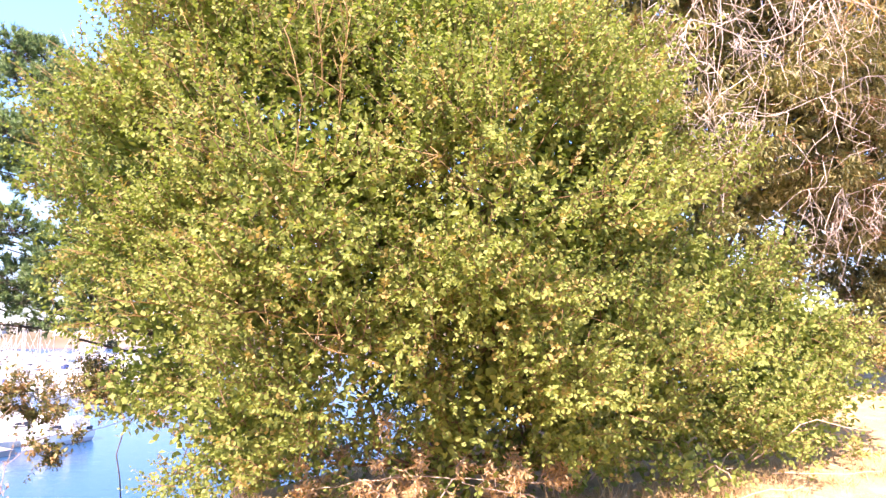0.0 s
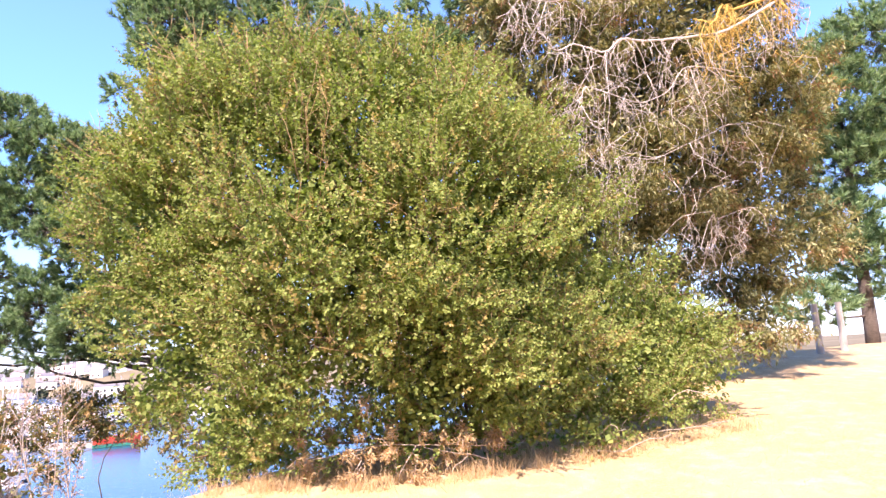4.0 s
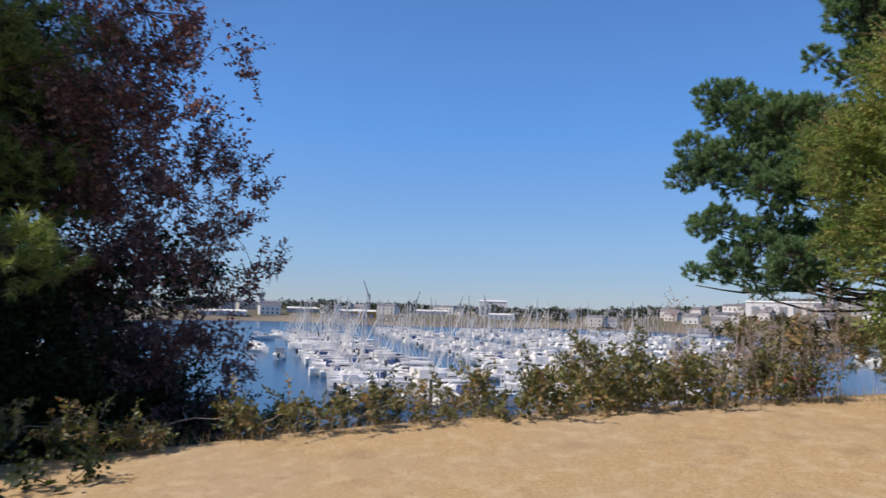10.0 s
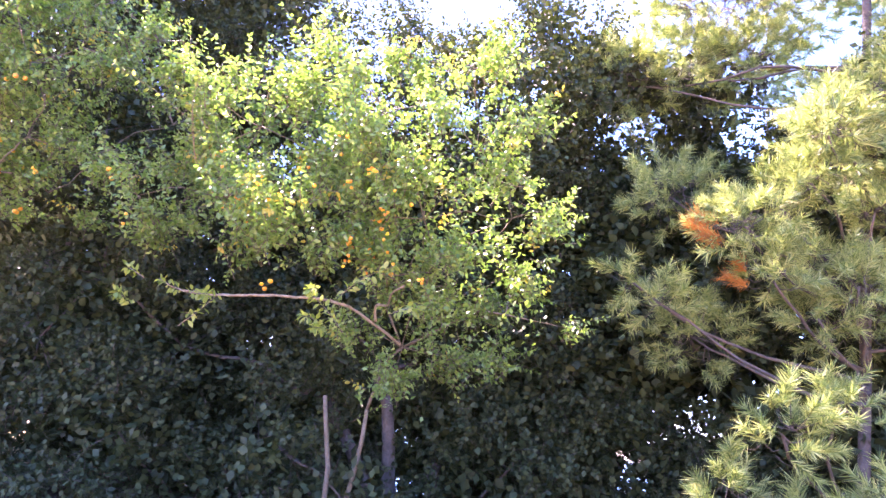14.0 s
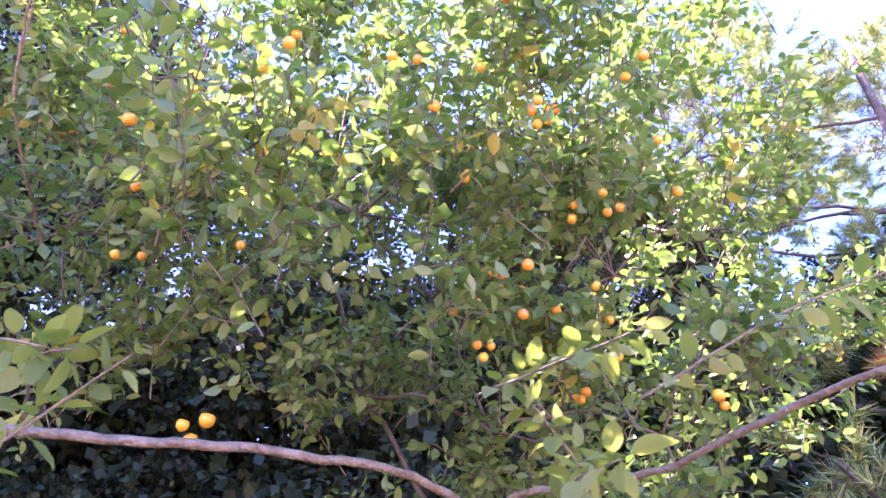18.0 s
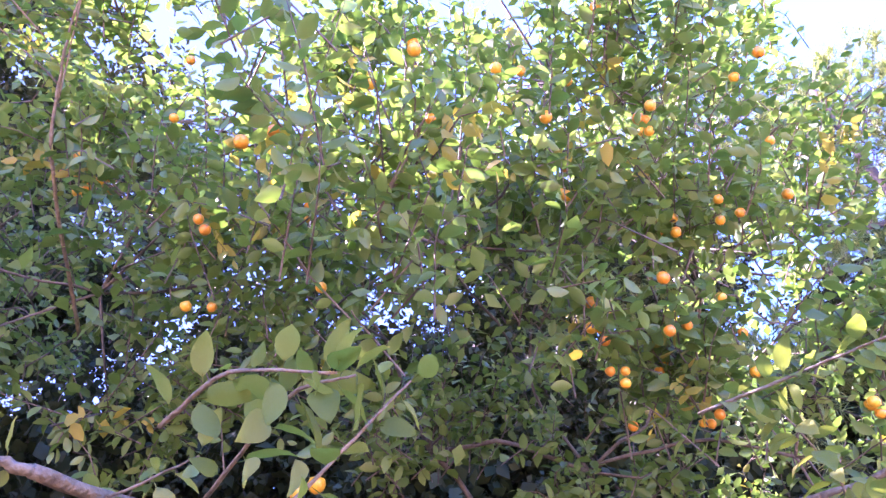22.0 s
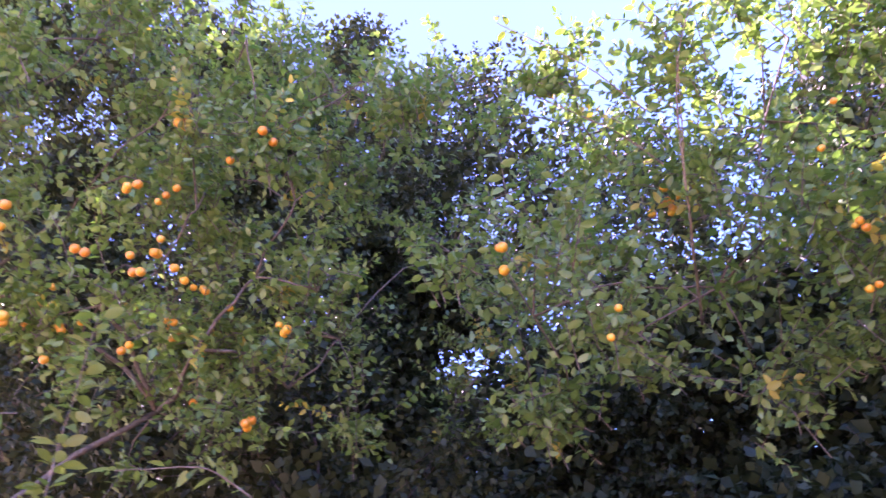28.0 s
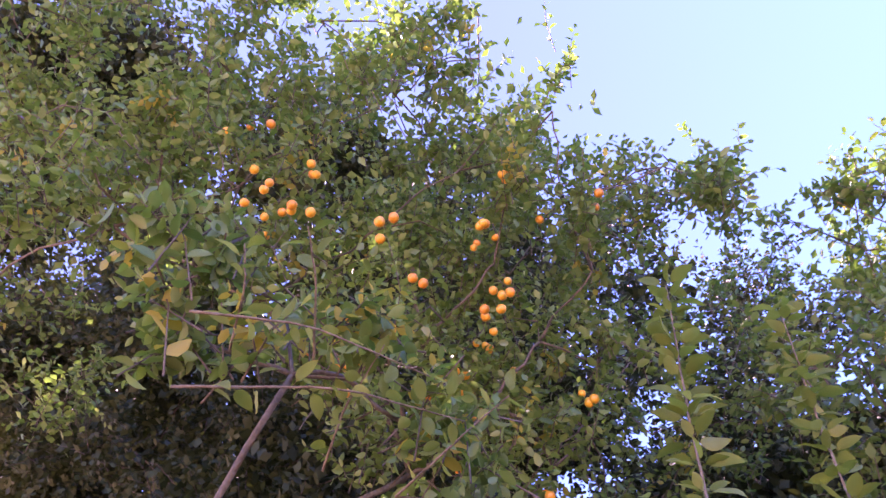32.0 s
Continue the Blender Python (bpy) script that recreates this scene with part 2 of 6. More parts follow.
RENDERED = material("pale_render_wall", [(0.42, 0.39, 0.35), (0.68, 0.66, 0.62), (0.86, 0.85, 0.82)], 0.8, 0.4, objvar=0.6)
ROOF = material("slate_roof", [(0.12, 0.12, 0.14), (0.25, 0.23, 0.23)], 0.7, 0.5, objvar=0.7)
STEEL = material("painted_steel", [(0.25, 0.27, 0.3), (0.4, 0.42, 0.45)], 0.5, 2)
ORANGE = material("ochre_hull", [(0.5, 0.22, 0.05), (0.62, 0.3, 0.08)], 0.6, 1)
FAR_LEAF = material("far_foliage", [(0.02, 0.035, 0.02), (0.05, 0.065, 0.03), (0.08, 0.09, 0.045)], 0.8, 0.1, island=0.6)


def ground_material():
    m = bpy.data.materials.new("dry_turf_and_mud")
    m.use_nodes = True
    n, link = m.node_tree.nodes, m.node_tree.links.new
    p = n["Principled BSDF"]
    p.inputs["Roughness"].default_value = 0.95
    p.inputs["Specular IOR Level"].default_value = 0.15
    co = n.new("ShaderNodeTexCoord")

    def noise_at(scale, detail):
        t = n.new("ShaderNodeTexNoise")
        t.inputs["Scale"].default_value, t.inputs["Detail"].default_value = scale, detail
        link(co.outputs["Object"], t.inputs["Vector"])
        return t

    def ramp_of(fac, a, b, lo=0.35, hi=0.65):
        r = n.new("ShaderNodeValToRGB")
        r.color_ramp.elements[0].position, r.color_ramp.elements[1].position = lo, hi
        r.color_ramp.elements[0].color, r.color_ramp.elements[1].color = (*a, 1), (*b, 1)
        link(fac, r.inputs[0])
        return r.outputs[0]

    def blend(fac, a, b):
        x = n.new("ShaderNodeMix")
        x.data_type = "RGBA"
        link(fac, x.inputs[0])
        link(a, x.inputs[6])
        link(b, x.inputs[7])
        return x.outputs[2]

    patch, grain, fibre = noise_at(0.7, 5), noise_at(46, 8), noise_at(140, 4)
    straw = ramp_of(grain.outputs["Fac"], (0.41, 0.275, 0.135), (0.54, 0.39, 0.2))
    worn = ramp_of(fibre.outputs["Fac"], (0.39, 0.275, 0.155), (0.52, 0.395, 0.235))
    turf = blend(ramp_of(patch.outputs["Fac"], (0, 0, 0), (1, 1, 1), 0.42, 0.66), straw, worn)
    tuft, scuff = noise_at(5.5, 6), noise_at(2.2, 4)
    turf = blend(ramp_of(tuft.outputs["Fac"], (0, 0, 0), (0.6, 0.6, 0.6), 0.5, 0.68), turf, ramp_of(fibre.outputs["Fac"], (0.5, 0.375, 0.21), (0.66, 0.53, 0.34)))
    turf = blend(ramp_of(scuff.outputs["Fac"], (0, 0, 0), (0.55, 0.55, 0.55), 0.56, 0.72), turf, ramp_of(grain.outputs["Fac"], (0.25, 0.165, 0.09), (0.38, 0.26, 0.15)))
    sep = n.new("ShaderNodeSeparateXYZ")
    link(co.outputs["Object"], sep.inputs[0])
    # mud flats near the waterline, olive land above them on the far side
    far_noise = noise_at(0.02, 5)
    mud = ramp_of(far_noise.outputs["Fac"], (0.16, 0.13, 0.1), (0.26, 0.22, 0.16))
    olive = ramp_of(far_noise.outputs["Fac"], (0.12, 0.11, 0.07), (0.21, 0.18, 0.12))
    level = n.new("ShaderNodeMapRange")
    link(sep.outputs["Z"], level.inputs[0])
    level.inputs[1].default_value, level.inputs[2].default_value = -8.5, -6.0
    low = blend(level.outputs[0], mud, olive)
    near = n.new("ShaderNodeMapRange")
    length = n.new("ShaderNodeVectorMath")
    length.operation = "LENGTH"
    link(co.outputs["Object"], length.inputs[0])
    link(length.outputs["Value"], near.inputs[0])
    near.inputs[1].default_value, near.inputs[2].default_value = 60, 110
    top = n.new("ShaderNodeMapRange")
    link(sep.outputs["Z"], top.inputs[0])
    top.inputs[1].default_value, top.inputs[2].default_value = -1.6, -0.9
    slope = ramp_of(grain.outputs["Fac"], (0.1, 0.08, 0.045), (0.2, 0.16, 0.08))
    # dark ground under the plums, unseen, added to cut light thrown up by the lawn
    shade_ground = ramp_of(grain.outputs["Fac"], (0.035, 0.025, 0.017), (0.1, 0.07, 0.045))
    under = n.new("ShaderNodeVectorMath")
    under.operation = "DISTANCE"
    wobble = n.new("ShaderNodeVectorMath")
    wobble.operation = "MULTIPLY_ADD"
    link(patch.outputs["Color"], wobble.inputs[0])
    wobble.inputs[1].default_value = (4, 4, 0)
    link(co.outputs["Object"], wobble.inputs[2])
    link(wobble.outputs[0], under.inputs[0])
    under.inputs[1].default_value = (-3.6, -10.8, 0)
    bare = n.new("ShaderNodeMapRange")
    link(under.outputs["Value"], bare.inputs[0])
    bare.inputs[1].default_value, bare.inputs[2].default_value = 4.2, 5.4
    close = blend(top.outputs[0], slope, blend(bare.outputs[0], shade_ground, turf))
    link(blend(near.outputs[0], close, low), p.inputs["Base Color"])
    b = n.new("ShaderNodeBump")
    b.inputs["Strength"].default_value, b.inputs["Distance"].default_value = 0.4, 0.025
    link(fibre.outputs["Fac"], b.inputs["Height"])
    link(b.outputs[0], p.inputs["Normal"])
    return m


def water_material():
    m = bpy.data.materials.new("harbour_water")
    m.use_nodes = True
    n, link = m.node_tree.nodes, m.node_tree.links.new
    p = n["Principled BSDF"]
    p.inputs["Base Color"].default_value = (0.01, 0.065, 0.15, 1)
    p.inputs["Roughness"].default_value = 0.2
    p.inputs["IOR"].default_value = 1.33
    co = n.new("ShaderNodeTexCoord")
    w = n.new("ShaderNodeTexNoise")
    w.inputs["Scale"].default_value, w.inputs["Detail"].default_value = 0.9, 5
    link(co.outputs["Object"], w.inputs["Vector"])
    b = n.new("ShaderNodeBump")
    b.inputs["Strength"].default_value, b.inputs["Distance"].default_value = 0.35, 0.1
    link(w.outputs["Fac"], b.inputs["Height"])
    link(b.outputs[0], p.inputs["Normal"])
    return m


# ---- mesh helpers ----
def mesh_from(name, verts, tris, mat, smooth=False):
    me = bpy.data.meshes.new(name)
    v, f = np.asarray(verts, np.float32).reshape(-1, 3), np.asarray(tris, np.int32).reshape(-1, 3)
    me.vertices.add(len(v))
    me.vertices.foreach_set("co", v.ravel())
    me.loops.add(f.size)
    me.loops.foreach_set("vertex_index", f.ravel())
    me.polygons.add(len(f))
    me.polygons.foreach_set("loop_start", np.arange(0, f.size, 3, dtype=np.int32))
    if smooth:
        me.polygons.foreach_set("use_smooth", np.ones(len(f), bool))
    me.update(calc_edges=True)
    me.materials.append(mat)
    return me


def child(name, me, parent, label="", kind=""):
    ob = new(name, me)
    ob.parent = parent
    return tagged(ob, label=label, kind=kind)


def part(name, bm, mat, parent, label=""):
    me = bpy.data.meshes.new(name)
    bm.to_mesh(me)
    bm.free()
    me.materials.append(mat)
    return child(name, me, parent, label)


def thing(name, label, category, at=(0, 0, 0), group="", kind=""):
    e = new(name)
    e.location = at
    e.empty_display_size = 0.2
    return tagged(e, label, category, group, kind)


def unit(v):
    return v / np.maximum(np.linalg.norm(v, axis=-1, keepdims=True), 1e-9)


def tube(points, radii, sides=6):
    """A tapering tube along points; returns vertices and triangles."""
    pts, radii = np.asarray(points, float), np.asarray(radii, float)
    along = unit(np.gradient(pts, axis=0))
    side = unit(np.cross(along, (0.31, 0.17, 0.94)))
    up = np.cross(along, side)
    a = np.linspace(0, 2 * np.pi, sides, endpoint=False)
    ring = np.cos(a)[None, :, None] * side[:, None] + np.sin(a)[None, :, None] * up[:, None]
    v = (pts[:, None] + ring * radii[:, None, None]).reshape(-1, 3)
    f = []
    for i in range(len(pts) - 1):
        for k in range(sides):
            p, q = i * sides + k, i * sides + (k + 1) % sides
            f += [(p, q, q + sides), (p, q + sides, p + sides)]
    n = len(v)
    v = np.vstack([v, pts[:1], pts[-1:]])
    f += [(n, (k + 1) % sides, k) for k in range(sides)]
    last = (len(pts) - 1) * sides
    f += [(n + 1, last + k, last + (k + 1) % sides) for k in range(sides)]
    return v, np.array(f)


def bough(a, b, r0, r1, steps=6, sag=0.1, wander=0.06, sides=6):
    """A branch from a to b, bending and tapering."""
    a, b = np.asarray(a, float), np.asarray(b, float)
    t = np.linspace(0, 1, steps)[:, None]
    d = np.linalg.norm(b - a)
    p = a + (b - a) * t
    p[:, 2] += sag * d * np.sin(np.pi * t[:, 0])
    ph = rng.uniform(0, 6.28, (2, 3))
    w = wander * d * (np.sin(np.pi * t) * (rng.normal(0, 0.8, 3) + 0.6 * np.sin(5 * t + ph[0]) + 0.25 * np.sin(11 * t + ph[1])))
    return tube(p + w, r0 + (r1 - r0) * t[:, 0], sides)


def twig_tubes(a, b, r):
    """Many thin straight twigs at once, three-sided."""
    d = unit(b - a)
    s = unit(np.cross(d, (0.3, 0.2, 0.93)))
    u = np.cross(d, s)
    ring = [s, -0.5 * s + 0.87 * u, -0.5 * s - 0.87 * u]
    r = np.broadcast_to(np.asarray(r, float), (len(a),))[:, None]
    v = np.stack([a + k * r for k in ring] + [b], 1).reshape(-1, 3)
    base = np.arange(len(a))[:, None, None] * 4
    f = np.array([(0, 1, 3), (1, 2, 3), (2, 0, 3)])[None] + base
    return v, f.reshape(-1, 3)


def joined(pieces):
    vs, fs, n = [], [], 0
    for v, f in pieces:
        vs.append(v)
        fs.append(np.asarray(f) + n)
        n += len(v)
    return np.vstack(vs), np.vstack(fs)


# along, across, up
LEAF_FULL = (np.array([(0, 0, 0), (0.42, 0, -0.05), (1, 0, -0.16), (0.24, 0.25, 0.05), (0.64, 0.27, 0.0), (0.24, -0.25, 0.05), (0.64, -0.27, 0.0)]),
             np.array([(0, 1, 3), (1, 4, 3), (1, 2, 4), (0, 5, 1), (1, 5, 6), (1, 6, 2)]))
LEAF_MID = (np.array([(0, 0, 0), (0.3, 0.27, 0.05), (0.72, 0.22, 0.03), (1, 0, -0.1), (0.72, -0.22, 0.03), (0.3, -0.27, 0.05)]),
            np.array([(0, 2, 1), (0, 3, 2), (0, 4, 3), (0, 5, 4)]))
LEAF_LEAN = (np.array([(0, 0, 0), (0.45, 0.27, 0.05), (1, 0, -0.08), (0.45, -0.27, 0.05)]), np.array([(0, 2, 1), (0, 3, 2)]))


LEAF_FINE = (np.array([(0, 0, 0), (0.2, 0, 0.0), (0.45, 0, -0.03), (0.7, 0, -0.08), (0.9, 0, -0.13), (1, 0, -0.18),
                       (0.2, 0.17, 0.07), (0.45, 0.26, 0.07), (0.7, 0.22, 0.01), (0.9, 0.1, -0.09), (0.2, -0.17, 0.07), (0.45, -0.26, 0.05), (0.7, -0.22, 0.0), (0.9, -0.1, -0.1)]),
             np.array([(0, 1, 6), (1, 2, 7), (1, 7, 6), (2, 3, 8), (2, 8, 7), (3, 4, 9), (3, 9, 8), (4, 5, 9),
                       (0, 10, 1), (1, 11, 2), (1, 10, 11), (2, 12, 3), (2, 11, 12), (3, 13, 4), (3, 12, 13), (4, 13, 5)]))


def leaf_cloud(base, direction, size, shape=LEAF_FULL, width=1.0, flat=0.6):
    """Leaves at base along direction; flat: how much their faces turn to the sky."""
    n = len(base)
    d = unit(direction)
    up = unit(rng.normal(0, 1, (n, 3)) * (1 - flat) + np.array((0, 0, 1.0)) * flat)
    side = unit(np.cross(up, d))
    up = np.cross(d, side)
    tv, tf = shape
    size = np.broadcast_to(size, (n,))[:, None, None]
    v = base[:, None] + size * (tv[None, :, :1] * d[:, None] + width * tv[None, :, 1:2] * side[:, None] + tv[None, :, 2:] * up[:, None])
    f = tf[None] + np.arange(n)[:, None, None] * len(tv)
    return v.reshape(-1, 3), f.reshape(-1, 3)


# ---- lie of the land ----
EDGE_X = (-400, -60, -14, -9, -7, -5.2, -3.7, -2.6, -1.4, 0.4, 2.5, 4.3, 8, 30, 120, 400)
EDGE_Y = (-300, -70, -20, -11, -7.2, -3.3, -0.9, 0.8, 2.0, 3.9, 5.6, 7.2, 10.5, 24, 60, 120)


def land(x, y):
    """Height of the ground: a lawn that climbs to the bluff's edge, mud under the harbour, low far shore and a hill."""
    x, y = np.asarray(x, float), np.asarray(y, float)
    lawn = np.clip(-0.1 + 0.095 * (y + 4.66), -0.42, 1.3) + 0.03 * np.sin(x * 0.9) * np.cos(y * 0.7)
    over = (y - np.interp(x, EDGE_X, EDGE_Y)) * 0.62
    drop = np.where(over > 0, 0.25 * np.minimum(over, 2) ** 2 + 0.7 * np.maximum(over - 1.2, 0), 0)
    near = np.maximum(lawn - drop, -12.5)
    dist = np.hypot(x, y)
    bearing = np.degrees(np.arctan2(-x, y))
    shore = 440 + 1.2 * np.maximum(60 - bearing, 0) + 25 * np.sin(bearing * 0.21)
    shore = np.where(bearing < 28, shore - 9 * (28 - np.maximum(bearing, 4)), shore)
    rise = np.clip((dist - shore) / 60, 0, 1) * 6 + np.clip((dist - shore - 60) / 300, 0, 1) * 2
    hill = 17 * np.exp(-((bearing - 14) / 15) ** 2) * np.clip((dist - 300) / 260, 0, 1)
    hill = hill + 6 * np.exp(-((bearing - 78) / 18) ** 2) * np.clip((dist - 700) / 300, 0, 1) + 3 * np.clip((dist - 800) / 600, 0, 1)
    far = -12.5 + np.clip((dist - shore + 20) / 20, 0, 1) * 2.8 + np.where(dist > shore, rise + hill, 0)
    return np.where((dist > 200) & (far > near), far, near)


def build_ground():
    radii = np.concatenate([np.arange(0.0, 26, 0.25)[1:], np.geomspace(26, 5000, 110)])
    angles = np.linspace(0, 2 * np.pi, 240, endpoint=False)
    r, a = np.meshgrid(radii, angles, indexing="ij")
    x, y = -1 + r * np.cos(a), -2 + r * np.sin(a)
    v = np.stack([x, y, land(x, y)], -1).reshape(-1, 3)
    v = np.vstack([v, [(-1, -2, float(land(-1, -2)))]])
    i, k = np.meshgrid(np.arange(len(radii) - 1), np.arange(240), indexing="ij")
    p, q = i * 240 + k, i * 240 + (k + 1) % 240
    f = np.concatenate([np.stack([p, p + 240, q + 240], -1).reshape(-1, 3), np.stack([p, q + 240, q], -1).reshape(-1, 3)])
    hub = [(len(v) - 1, m, (m + 1) % 240) for m in range(240)]
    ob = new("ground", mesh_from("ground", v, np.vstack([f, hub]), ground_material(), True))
    tagged(ob, "dry straw-coloured lawn on a bluff above harbour mud", "ground", kind="structure")


build_ground()
WATER = -10.0
bm = bmesh.new()
bmesh.ops.create_grid(bm, x_segments=8, y_segments=8, size=2400)
me = bpy.data.meshes.new("water")
bm.to_mesh(me)
bm.free()
me.materials.append(water_material())
water = tagged(new("water", me), "calm blue harbour water between the pontoons", "water", kind="structure")
water.location = (-900, 1200, WATER)


def on_land(x, y):
    return float(land(x, y))


# ---- forms of the crowns: centre and radius of each bough's mass ----
BUSH = [(-1.03, 3.10, 3.72, 0.94), (0.12, 3.00, 4.00, 0.76), (1.02, 3.11, 3.54, 0.84), (-1.93, 3.49, 3.11, 0.80),
    (-0.41, 2.73, 2.79, 0.98), (0.73, 2.82, 2.63, 0.96), (1.68, 3.44, 2.80, 0.67), (-1.54, 3.33, 2.04, 0.75),
    (-0.28, 2.84, 1.77, 0.85), (0.73, 2.99, 1.68, 0.79), (1.53, 3.33, 1.59, 0.76), (-1.20, 3.21, 1.24, 0.57),
    (2.43, 3.84, 1.73, 0.65), (3.19, 4.24, 1.82, 0.65), (2.52, 3.84, 1.25, 0.49), (-1.96, 3.50, 1.35, 0.38)]
BUSH_2 = [(1.29, 3.17, 1.13, 0.37), (1.88, 3.45, 1.19, 0.38), (3.04, 4.00, 1.32, 0.34), (0.46, 2.84, 1.18, 0.36),
    (-0.71, 3.00, 1.09, 0.37), (3.67, 4.43, 1.71, 0.31), (0.95, 3.27, 0.92, 0.29), (1.47, 3.44, 0.92, 0.28),
    (2.07, 3.62, 0.94, 0.29), (2.69, 3.86, 0.99, 0.28), (3.34, 4.08, 1.11, 0.29), (3.85, 4.34, 1.21, 0.25),
    (-0.42, 3.08, 0.87, 0.24), (0.38, 3.20, 0.85, 0.20), (-0.96, 3.32, 0.86, 0.24), (-0.16, 3.25, 3.55, 0.82)]
BUSH_3 = [(-1.04, 3.27, 2.73, 0.75), (0.29, 3.36, 2.17, 0.86), (2.14, 3.81, 2.23, 0.57), (1.33, 3.72, 2.09, 0.75),
    (-1.34, 4.40, 0.67, 0.31), (-0.94, 4.79, 0.74, 0.35), (-1.59, 4.41, 0.93, 0.32), (0.59, 3.38, 3.97, 0.67),
    (1.47, 3.61, 3.36, 0.67), (-2.06, 3.40, 3.50, 0.50), (-1.47, 3.17, 4.12, 0.52), (-0.53, 3.09, 4.16, 0.53),
    (1.09, 3.42, 4.13, 0.45), (-2.31, 3.64, 2.53, 0.47), (2.02, 4.01, 1.61, 0.51), (1.52, 4.04, 2.57, 0.66)]
BUSH_4 = [(1.28, 3.90, 1.66, 0.65), (2.16, 4.33, 2.13, 0.60), (0.13, 3.58, 2.60, 0.80)]
BUSH = BUSH + BUSH_2 + BUSH_3 + BUSH_4
CONIFER = [(1.97, 5.50, 6.37, 0.71), (2.68, 5.54, 5.55, 0.90), (4.02, 6.01, 6.26, 1.11), (5.47, 6.44, 6.13, 1.14),
    (3.13, 5.74, 4.24, 0.85), (4.33, 6.13, 4.16, 1.00), (5.80, 6.83, 4.24, 1.05), (3.77, 6.04, 3.05, 0.65),
    (5.45, 7.00, 3.03, 0.70), (6.03, 7.08, 1.92, 0.68), (5.01, 6.80, 1.56, 0.50), (3.72, 6.04, 8.11, 1.51),
    (5.84, 6.53, 8.19, 1.63), (4.95, 6.12, 9.79, 1.36), (2.28, 5.47, 3.36, 0.67), (2.92, 5.73, 3.00, 0.68)]
CONIFER_2 = [(2.25, 5.53, 4.70, 0.69), (3.31, 5.92, 2.23, 0.60), (4.28, 6.37, 2.19, 0.53), (4.78, 6.14, 5.02, 0.84),
    (6.33, 6.70, 5.37, 0.96), (6.66, 7.14, 3.23, 0.96), (3.15, 5.98, 5.19, 0.80), (4.01, 6.27, 4.83, 0.81),
    (4.08, 6.36, 5.50, 0.79), (2.95, 6.11, 3.75, 0.67), (3.84, 6.44, 3.73, 0.68), (4.89, 6.72, 3.60, 0.73)]
CONIFER = CONIFER + CONIFER_2
PURPLE = [(-6.78, -3.40, 5.15, 0.43), (-6.96, -3.66, 4.48, 0.54), (-6.55, -2.82, 4.21, 0.42), (-6.96, -3.28, 3.73, 0.61),
    (-6.70, -2.83, 3.23, 0.38), (-7.36, -3.52, 2.96, 0.59), (-6.45, -2.47, 2.79, 0.22), (-7.11, -3.11, 2.46, 0.61),
    (-6.81, -2.69, 2.20, 0.31), (-7.18, -2.93, 1.62, 0.54), (-6.69, -2.32, 1.61, 0.25), (-7.23, -2.77, 1.00, 0.54),
    (-7.04, -2.30, 0.70, 0.35), (-7.46, -2.75, 0.12, 0.54), (-7.83, -3.20, 0.63, 0.53), (-7.27, -2.26, -0.24, 0.39)]
PURPLE_2 = [(-7.41, -2.47, -0.76, 0.50), (-6.88, -3.52, 6.11, 0.51), (-7.32, -3.85, 3.80, 0.59), (-7.78, -3.85, 2.21, 0.60),
    (-7.78, -3.46, 1.43, 0.60), (-7.89, -4.08, 3.28, 0.54), (-7.94, -3.07, -0.34, 0.60), (-8.70, -3.95, 4.54, 0.59),
    (-8.51, -3.59, 3.68, 0.59), (-8.47, -3.40, 2.73, 0.59), (-9.11, -4.01, 3.72, 0.60)]
PURPLE = PURPLE + PURPLE_2
PINE_D = [(-7.61, -7.40, 3.94, 0.52), (-7.57, -6.76, 3.69, 0.59), (-7.87, -6.46, 4.82, 0.56), (-7.74, -5.90, 5.18, 0.63),
    (-8.08, -5.33, 5.79, 0.63), (-7.50, -7.06, 3.07, 0.48), (-7.60, -7.48, 2.78, 0.31), (-7.60, -6.45, 3.29, 0.45),
    (-7.52, -8.00, 2.39, 0.24), (-7.31, -6.86, 2.23, 0.29), (-6.52, -6.97, 1.47, 0.32), (-6.41, -7.27, 1.12, 0.31),
    (-6.31, -6.67, 1.26, 0.31), (-5.83, -5.83, 1.11, 0.27), (-5.76, -5.48, 1.26, 0.26), (-5.87, -5.08, 1.49, 0.24)]
PINE_D_2 = [(-6.06, -4.51, 1.82, 0.20), (-6.54, -3.76, 1.41, 0.22), (-6.34, -7.08, 0.77, 0.28), (-7.57, -4.09, 4.17, 0.33),
    (-8.26, -4.83, 4.26, 0.67), (-9.42, -8.01, 5.90, 0.70), (-9.53, -8.87, 5.86, 0.48), (-9.16, -7.39, 7.05, 1.31),
    (-8.85, -5.25, 7.33, 1.14), (-8.33, -4.39, 3.50, 0.59), (-8.52, -5.21, 2.91, 0.63), (-8.22, -4.64, 5.68, 0.40),
    (-8.18, -5.95, 4.36, 0.69), (-8.06, -5.62, 3.56, 0.60), (-8.08, -6.32, 2.75, 0.59), (-8.12, -7.73, 2.29, 0.43)]
